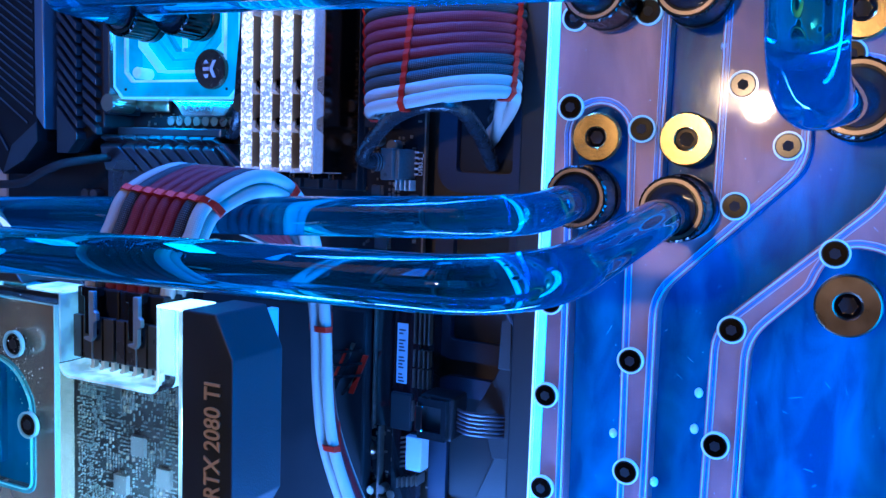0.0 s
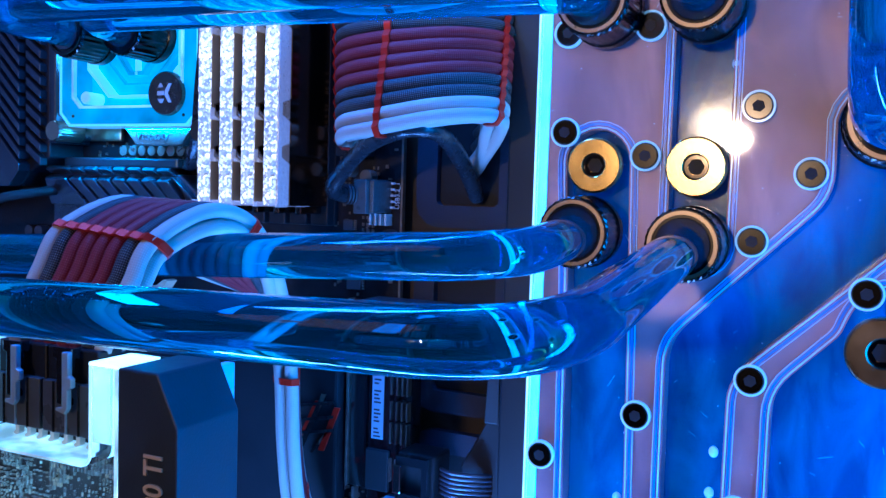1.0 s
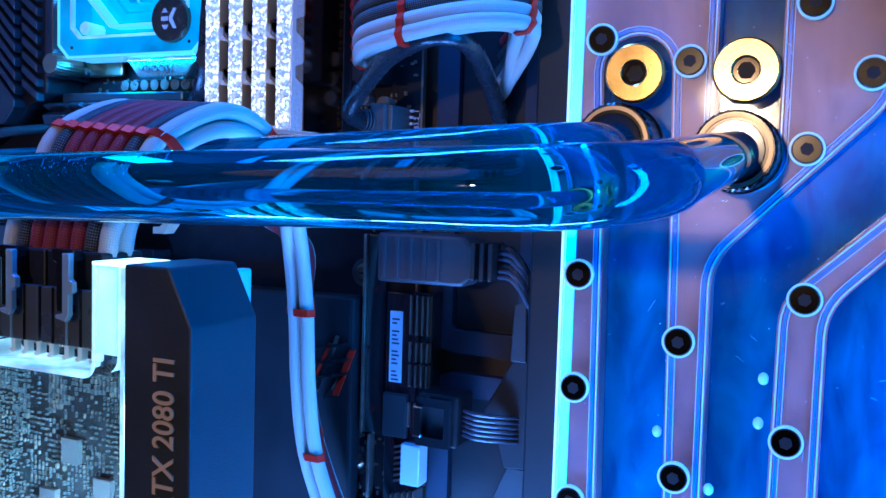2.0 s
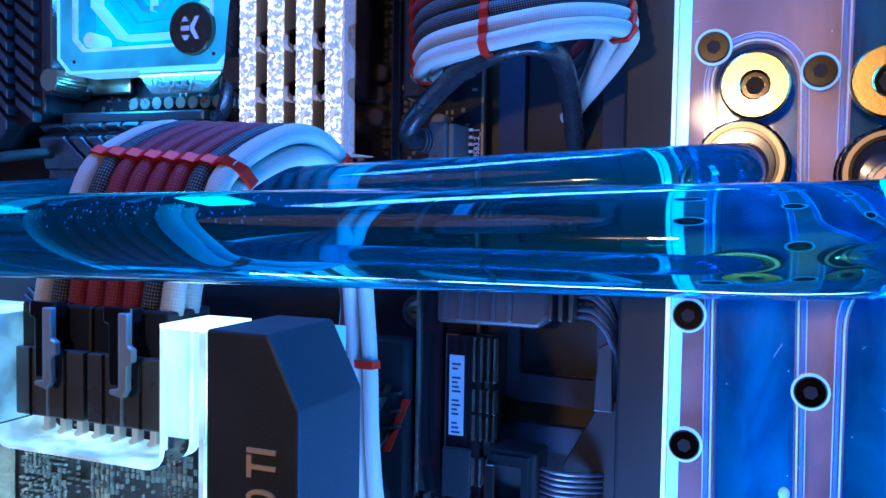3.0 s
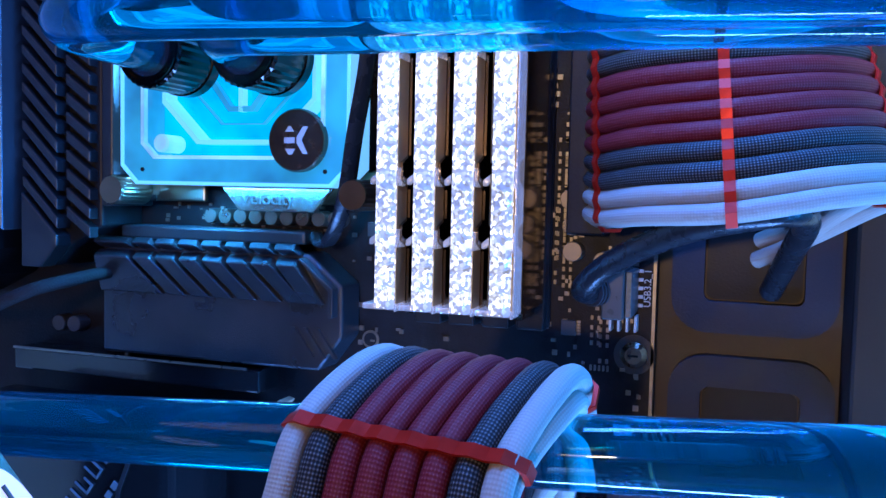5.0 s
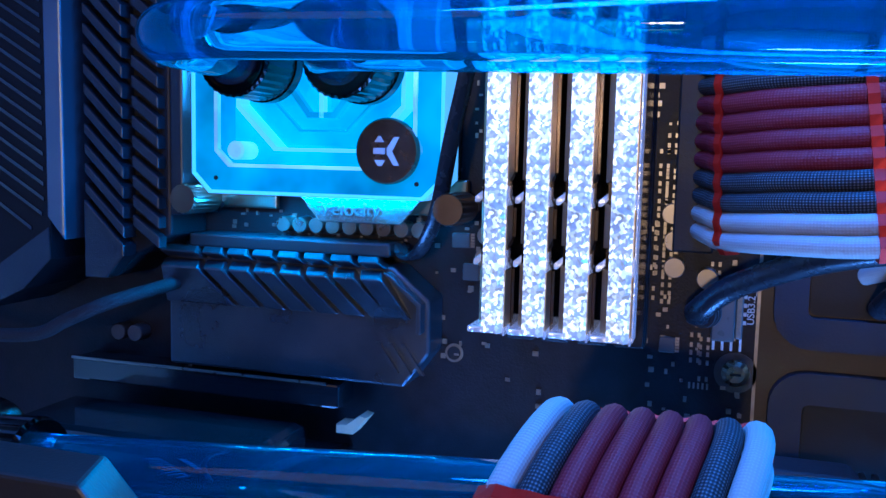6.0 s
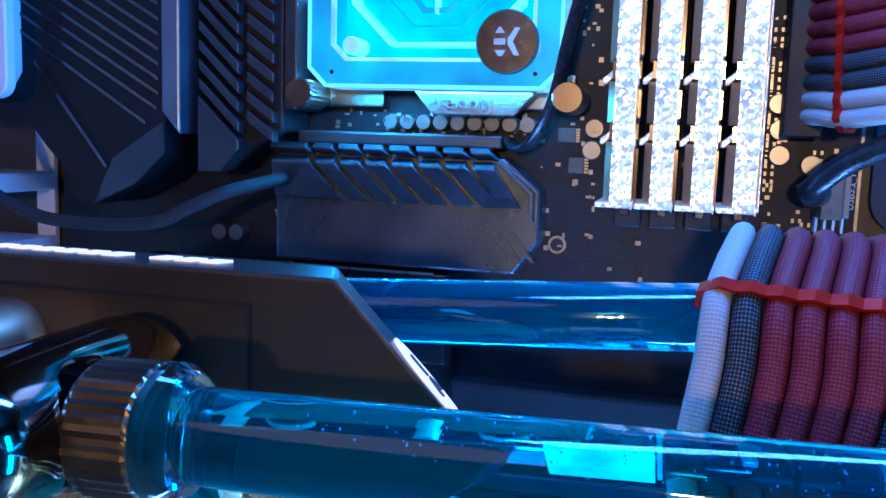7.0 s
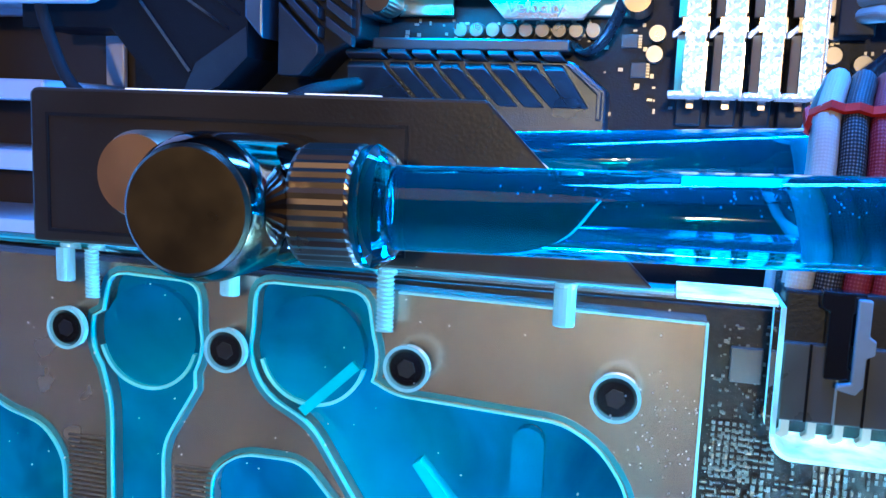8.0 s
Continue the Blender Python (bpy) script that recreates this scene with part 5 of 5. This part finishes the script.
part("shroud_line", holed([(-0.3135, 0.2062), (-0.2425, 0.2062), (-0.2425, 0.2286), (-0.3135, 0.2286)], [[(-0.3129, 0.2068), (-0.2431, 0.2068), (-0.2431, 0.2280), (-0.3129, 0.2280)]], SY0 - 0.0003, SY0 + 0.0002), M_BLACK, gc)
es = Vector((-0.70, 0, 0.714)).normalized()
ed = Vector((-0.0045, 0.0115, 0)).normalized()
nrm = es.cross(ed).normalized()
nrm = nrm if nrm.x > 0 else -nrm
dc = Vector((cut_x(0.2092, 0.2178), 0.2092, 0.2178)) + nrm * 0.0001


def on_cut(points, up):
    b = bmesh.new()
    f = b.faces.new([b.verts.new(dc + es * p + ed * q + nrm * up) for p, q in points])
    ext = bmesh.ops.extrude_face_region(b, geom=[f])
    bmesh.ops.translate(b, verts=[v for v in ext["geom"] if isinstance(v, bmesh.types.BMVert)], vec=nrm * 0.0004)
    return b


disc = part("disc", on_cut([(0.0080 * math.cos(2 * math.pi * k / 36), 0.0050 * math.sin(2 * math.pi * k / 36)) for k in range(36)], 0.0), M_LETTER, gc, "pale lit disc with dark bars")
for a0, a1 in ((0.0, 0.0046), (2.2, 0.0040), (-2.2, 0.0040)):
    u, v = Vector((math.cos(a0), 0.6 * math.sin(a0))), Vector((-math.sin(a0), 0.6 * math.cos(a0)))
    part("bar", on_cut([tuple(u * 0.0006 + v * 0.0007), tuple(u * a1 + v * 0.0007), tuple(u * a1 - v * 0.0007), tuple(u * 0.0006 - v * 0.0007)], 0.0003), M_CHIP, disc)
for k in range(11):
    if k == 7:
        continue
    x = -0.3000 + k * 0.00455
    b = bmesh.new()
    vs = [b.verts.new((x + dx, y, 0.2331)) for dx, y in ((0, 0.2085), (0.0030, 0.2085), (0.0045, 0.2113), (0.0015, 0.2113))]
    f = b.faces.new(vs)
    ext = bmesh.ops.extrude_face_region(b, geom=[f])
    bmesh.ops.translate(b, verts=[v for v in ext["geom"] if isinstance(v, bmesh.types.BMVert)], vec=(0, 0, 0.0005))
    part("letter_bar", b, M_LETTER, gc, "lit pale letter bar")
# power sockets of the card
for k in range(2):
    x0 = -0.1811 + k * 0.0170
    so = part("power_socket", box(x0, x0 + 0.0166, 0.2062, 0.2180, 0.1850, 0.2055, 0.0005), M_BLACK, gc, "black power socket with a latch")
    part("seam", box(x0 + 0.0080, x0 + 0.0084, 0.2058, 0.2063, 0.1852, 0.2050), M_BLACK_GLOSS, so)
    part("skirt", box(x0 + 0.0003, x0 + 0.0163, 0.2044, 0.2064, 0.1850, 0.1975, 0.0003), M_SOCKET, so, "smoked grey lower half")
    for j in range(3):
        xx = x0 + 0.0042 + j * 0.0041
        part("gap", box(xx - 0.0002, xx + 0.0002, 0.2040, 0.2046, 0.1852, 0.1975), M_HOOK if j == 1 else M_BLACK_GLOSS, so)
    part("latch", prism([(x0 + 0.0050, 0.2062), (x0 + 0.0112, 0.2062), (x0 + 0.0112, 0.2035), (x0 + 0.0096, 0.2030), (x0 + 0.0096, 0.1945), (x0 + 0.0106, 0.1940), (x0 + 0.0106, 0.1925), (x0 + 0.0062, 0.1925), (x0 + 0.0062, 0.2030), (x0 + 0.0050, 0.2035)], 0.2032, 0.2060, 0.0003), M_BLACK_GLOSS, so)
    part("hook", prism([(x0 + 0.0098, 0.2055), (x0 + 0.0118, 0.2055), (x0 + 0.0118, 0.2000), (x0 + 0.0128, 0.1994), (x0 + 0.0128, 0.1972), (x0 + 0.0116, 0.1966), (x0 + 0.0116, 0.1922), (x0 + 0.0106, 0.1908), (x0 + 0.0078, 0.1914), (x0 + 0.0078, 0.1922), (x0 + 0.0098, 0.1926)], 0.2015, 0.2030, 0.0003), M_HOOK, so, "clear grey latch hook")
    for j in range(4):
        xx = x0 + 0.0022 + j * 0.0041
        part("pin", prism([(xx - 0.0007, 0.1852), (xx - 0.0007, 0.1816), (xx - 0.0016, 0.1809), (xx - 0.0010, 0.1800), (xx + 0.0007, 0.1810), (xx + 0.0007, 0.1852)], 0.2096, 0.2114, 0.0002), M_SILK, gc)
        part("pad", lathe((xx - 0.0016, PY - 0.0014, 0.1825), (xx - 0.0016, PY, 0.1825), [(0, 0.0013), (1, 0.0015)], 14), M_COPPER, gc)

# elbow fitting on the card
ef = thing("elbow_fitting", (-0.2568, 0.177, 0.2170), "large dark nickel elbow fitting holding the tube at the card", "fitting")
part("elbow_body", lathe((-0.2600, 0.1995, 0.2166), (-0.2578, 0.1600, 0.2172), [(0, 0.0092), (0.1, 0.0099), (0.90, 0.0099), (0.96, 0.0094), (1, 0.0086)], 48), M_ELBOW, ef, smooth=True)
part("face_cap", lathe((-0.2577, 0.1602, 0.2172), (-0.2576, 0.1590, 0.2172), [(0, 0.0084), (0.6, 0.0084), (1, 0.0079)], 48), M_FACE, ef, "flat round worn face")
part("neck", lathe((-0.2535, 0.1772, 0.2170), (-0.2492, 0.1772, 0.2171), [(0, 0.0082), (0.5, 0.0086), (1, 0.0076)], 40), M_ELBOW, ef, smooth=True)
part("collar", lathe((-0.2492, 0.1772, 0.2171), (-0.2400, 0.1773, 0.2173), [(0, 0.0082), (0.08, 0.0087), (0.93, 0.0087), (1, 0.0083)], 72, knurl=1), M_DARKCHROME, ef, "knurled collar")
part("flange", lathe((-0.2400, 0.1773, 0.2173), (-0.2358, 0.1773, 0.2174), [(0, 0.0085), (0.35, 0.0087), (0.8, 0.0074), (1, 0.0062)], 40), M_TUBE, ef, "clear end ring", smooth=True)
part("second_cap", lathe((-0.2865, 0.2070, 0.2186), (-0.2858, 0.1900, 0.2188), [(0, 0.0075), (0.9, 0.0075), (1, 0.0068)], 40), M_COPPER, ef, "copper toned cap", smooth=True)
fitC = thing("tube_fitting", (-0.27, 0.2345, 0.2200), "dark fitting at the tube's end behind the shroud", "fitting", "tube fittings")
part("collar", lathe((-0.2790, 0.2341, 0.2199), (-0.2640, 0.2351, 0.2206), [(0, 0.0086), (0.05, 0.0090), (0.93, 0.0090), (1, 0.0084)], 64, knurl=1), M_BLACKNI, fitC, "knurled black nickel collar")
part("elbow_body", lathe((-0.2860, 0.2226, 0.2196), (-0.2860, 0.2480, 0.2196), [(0, 0.0088), (0.93, 0.0092), (1, 0.0082)], 40), M_BLACKNI, fitC, smooth=True)

# ---- black drive below the tube ----
dv = thing("drive_box", (-0.28, 0.30, 0.10), "black drive box with slanted pale unreadable print", "drive")
part("shell", box(-0.335, -0.255, 0.2975, 0.327, 0.10, 0.2035, 0.003), M_BLACK_GLOSS, dv)
part("band", prism([(-0.2660, 0.1990), (-0.2648, 0.1990), (-0.2700, 0.186), (-0.2735, 0.170), (-0.2750, 0.150), (-0.2762, 0.150), (-0.2747, 0.170), (-0.2712, 0.186)], 0.2970, 0.2974), M_ARMOUR, dv)
along, up = Vector((0.57, 0.82)), Vector((-0.82, 0.57))


def print_bar(px, pz, w, h):
    q = Vector((px, pz))
    part("print_bar", prism([tuple(q), tuple(q + along * w), tuple(q + along * w + up * h), tuple(q + up * h)], 0.2969, 0.2973), M_PRINT, dv)


for k in range(5):
    # tall letters as two strokes and a cross stroke, then a smaller line under them
    q = Vector((-0.2872, 0.1742)) + along * 0.0056 * k
    print_bar(q.x, q.y, 0.0005, 0.0050)
    print_bar(q.x + along.x * 0.0030, q.y + along.y * 0.0030, 0.0005, 0.0050 if k % 2 else 0.0034)
    print_bar(q.x, q.y, 0.0036, 0.0005)
    q = Vector((-0.2795, 0.1745)) + along * 0.0034 * k
    print_bar(q.x, q.y, 0.0022, 0.0017)

# ---- sleeved cables ----
SL = [M_SLEEVE_W, M_SLEEVE_W, M_SLEEVE_K, M_SLEEVE_K, M_SLEEVE_R, M_SLEEVE_R, M_SLEEVE_R, M_SLEEVE_R, M_SLEEVE_K, M_SLEEVE_K, M_SLEEVE_W, M_SLEEVE_W]
pc = thing("board_power_cable", (-0.12, 0.30, 0.26), "thick bundle of red, black and white sleeved cables in combs", "cable")
CR = 0.00220


def lerp3(a, c, f):
    return tuple(p + (q - p) * f for p, q in zip(a, c))


def comb_piece(parent, pts, r, label="red acrylic cable comb", width=0.0011):
    """One scalloped band round two rows of cables."""
    n = len(pts) // 2
    a, c = pts[:n], pts[n:]
    outline = []
    for rows, sign in ((list(zip(a, c)), 1), (list(zip(c, a))[::-1], -1)):
        for k, (p, o) in enumerate(rows):
            away = (p[0] - o[0]).normalized()
            outline.append((p[0] + away * r * 1.20, p[1], away))
            if k < n - 1:
                q, oq = rows[k + 1]
                outline.append(((p[0] + q[0]) / 2 + away * r * 0.84, p[1], away))
        p, o = rows[-1]
        side = (p[0] - rows[-2][0][0]).normalized()
        outline.append((p[0] + side * r * 1.25, p[1], side))
        outline.append((o[0] + side * r * 1.25, p[1], side))
    b = bmesh.new()
    rings = [[b.verts.new(p + d * width * s1 + o * h) for s1, h in ((-1, -0.0004), (-1, 0.0004), (1, 0.0004), (1, -0.0004))] for p, d, o in outline]
    m_ = len(rings)
    for k in range(m_):
        for e in range(4):
            b.faces.new((rings[k][e], rings[k][(e + 1) % 4], rings[(k + 1) % m_][(e + 1) % 4], rings[(k + 1) % m_][e]))
    part("cable_comb", b, M_RED, parent, label)


combs = [[], [], []]
for row in (0, 1):
    for i in range(12):
        f = i / 11
        z0 = 0.2615 + i * 0.00425
        back = 0.0046 * row
        # from socket, over the three combs, back into the tray
        p = [(-0.1535, 0.3300, z0 + 0.0010),
             (-0.1500 + 0.35 * back, 0.3170 + back * 0.3, z0 + 0.0005),
             lerp3((-0.1470 + back * 0.6, 0.3110 + back * 0.8, z0), (-0.1490 + back * 0.6, 0.3110 + back * 0.8, z0), f),
             lerp3((-0.1360, 0.2945 + back, z0 + 0.0012), (-0.1400, 0.3030 + back, z0), f),
             lerp3((-0.1190, 0.2860 + back, z0 + 0.0024), (-0.1230, 0.3020 + back, z0 + 0.0005), f),
             lerp3((-0.1000, 0.2895 + back, z0 + 0.0058), (-0.1060, 0.3120 + back, z0 + 0.0010), f),
             lerp3((-0.0880 - back, 0.3030 + back * 0.6, z0 + 0.0068), (-0.0960 - back, 0.3270 + back * 0.6, z0 + 0.0010), f),
             lerp3((-0.0925 - back, 0.3170, z0 + 0.0030), (-0.0970 - back, 0.3360, z0), f),
             lerp3((-0.1060, 0.3350, z0 - 0.0060), (-0.1010, 0.3420, z0 - 0.002), f),
             lerp3((-0.1130, 0.3440, z0 - 0.0100), (-0.1060, 0.3448, z0 - 0.003), f)]
        q = [Vector(v) for v in p]
        for slot, k in enumerate((2, 4, 6)):
            combs[slot].append((q[k], (q[k + 1] - q[k - 1]).normalized()))
        part("sleeved_cable", sweep(smooth_path(p, 6), CR, 12), SL[i], pc, smooth=True)
for slot in combs:
    comb_piece(pc, slot, CR)

uh = thing("usb_header", (-0.146, BOARD_Y, 0.238), "upright metal shell socket on the board edge with tinned pins", "socket")
part("shell", box(-0.1485, -0.1432, 0.3215, BOARD_Y - 0.0002, 0.2368, 0.2490, 0.0004), M_SOCKET, uh)
part("side_shell", box(-0.1431, -0.1414, 0.3235, BOARD_Y - 0.0002, 0.2372, 0.2486, 0.0003), M_TIN, uh, "bright tinned side")
for k in range(5):
    part("pin", box(-0.1413, -0.1402, BOARD_Y - 0.0016, BOARD_Y - 0.0002, 0.2386 + k * 0.0022, 0.2394 + k * 0.0022), M_SILK, uh)
for k in range(4):
    part("pin", box(-0.1480 + k * 0.0021, -0.1474 + k * 0.0021, BOARD_Y - 0.0050, BOARD_Y - 0.0002, 0.2325, 0.2366), M_SILK, uh)
bk = thing("black_cable", (-0.13, 0.31, 0.25), "thick black round cable curving under the power bundle", "cable")
part("jacket", sweep(smooth_path([(-0.1487, 0.3240, 0.2435), (-0.1515, 0.3190, 0.2435), (-0.1512, 0.3125, 0.2455), (-0.1440, 0.3080, 0.2520), (-0.1290, 0.2970, 0.2595), (-0.1150, 0.2905, 0.2632), (-0.1075, 0.2930, 0.2640), (-0.1045, 0.3020, 0.2620), (-0.1065, 0.3220, 0.2540), (-0.1095, 0.3410, 0.2440)], 8), 0.0028, 16), M_RUBBERCABLE, bk, smooth=True)

for k in range(4):
    part("relief_ring", lathe((-0.1487 - 0.0006 * k, 0.3238 - 0.0010 * k, 0.2435), (-0.1490 - 0.0006 * k, 0.3233 - 0.0010 * k, 0.2435), [(0, 0.0036), (1, 0.0036)], 24), M_PLUG, bk, "grey strain relief ring")

gp = thing("card_power_cable", (-0.165, 0.24, 0.20), "arched band of white, black and red sleeved cables in red combs", "cable")
SG = [M_SLEEVE_W, M_SLEEVE_K, M_SLEEVE_R, M_SLEEVE_R, M_SLEEVE_R, M_SLEEVE_R, M_SLEEVE_K, M_SLEEVE_W]
gcombs = [[], [], [], []]
for row in (0, 1):
    for i in range(8):
        d = 0.0044 * row
        xa = -0.1790 + i * 0.0042
        xb = -0.1752 + i * 0.0043
        xc = -0.1715 + i * 0.0043
        xd = -0.1720 + i * 0.0043
        xe = -0.1500 - (7 - i) * 0.0024 - 0.0043 * row
        ye = 0.2885 + (7 - i) * 0.0036
        sk = -0.0022 * i / 7
        p = [(xa, 0.2095 + d, 0.2040), (xa + 0.001, 0.2105 + d, 0.2120), (xb - 0.001, 0.2145 + d, 0.2230 + sk), (xb, 0.2205 + d * 0.8, 0.2330 - d * 0.6 + sk),
             (xc, 0.2370, 0.2398 - d + sk * 0.6), (xd + 0.0005, 0.2550 - d * 0.7, 0.2345 - d * 0.6), (xd - 0.001, 0.2680 - d, 0.2210), (xe + 0.0008, ye - 0.005, 0.2040), (xe, ye, 0.1830), (xe, ye + 0.002, 0.1600), (xe + 0.0020, ye + 0.004, 0.1380), (xe + 0.0100, ye + 0.006, 0.1150), (xe + 0.020, ye + 0.008, 0.095)]
        q = [Vector(v) for v in p]
        for slot, k in enumerate((3, 5, 8, 10)):
            gcombs[slot].append((q[k], (q[k + 1] - q[k - 1]).normalized()))
        part("sleeved_cable", sweep(smooth_path(p, 6), 0.0021, 12), SG[i], gp, smooth=True)
for slot in gcombs:
    comb_piece(gp, slot, 0.00212)
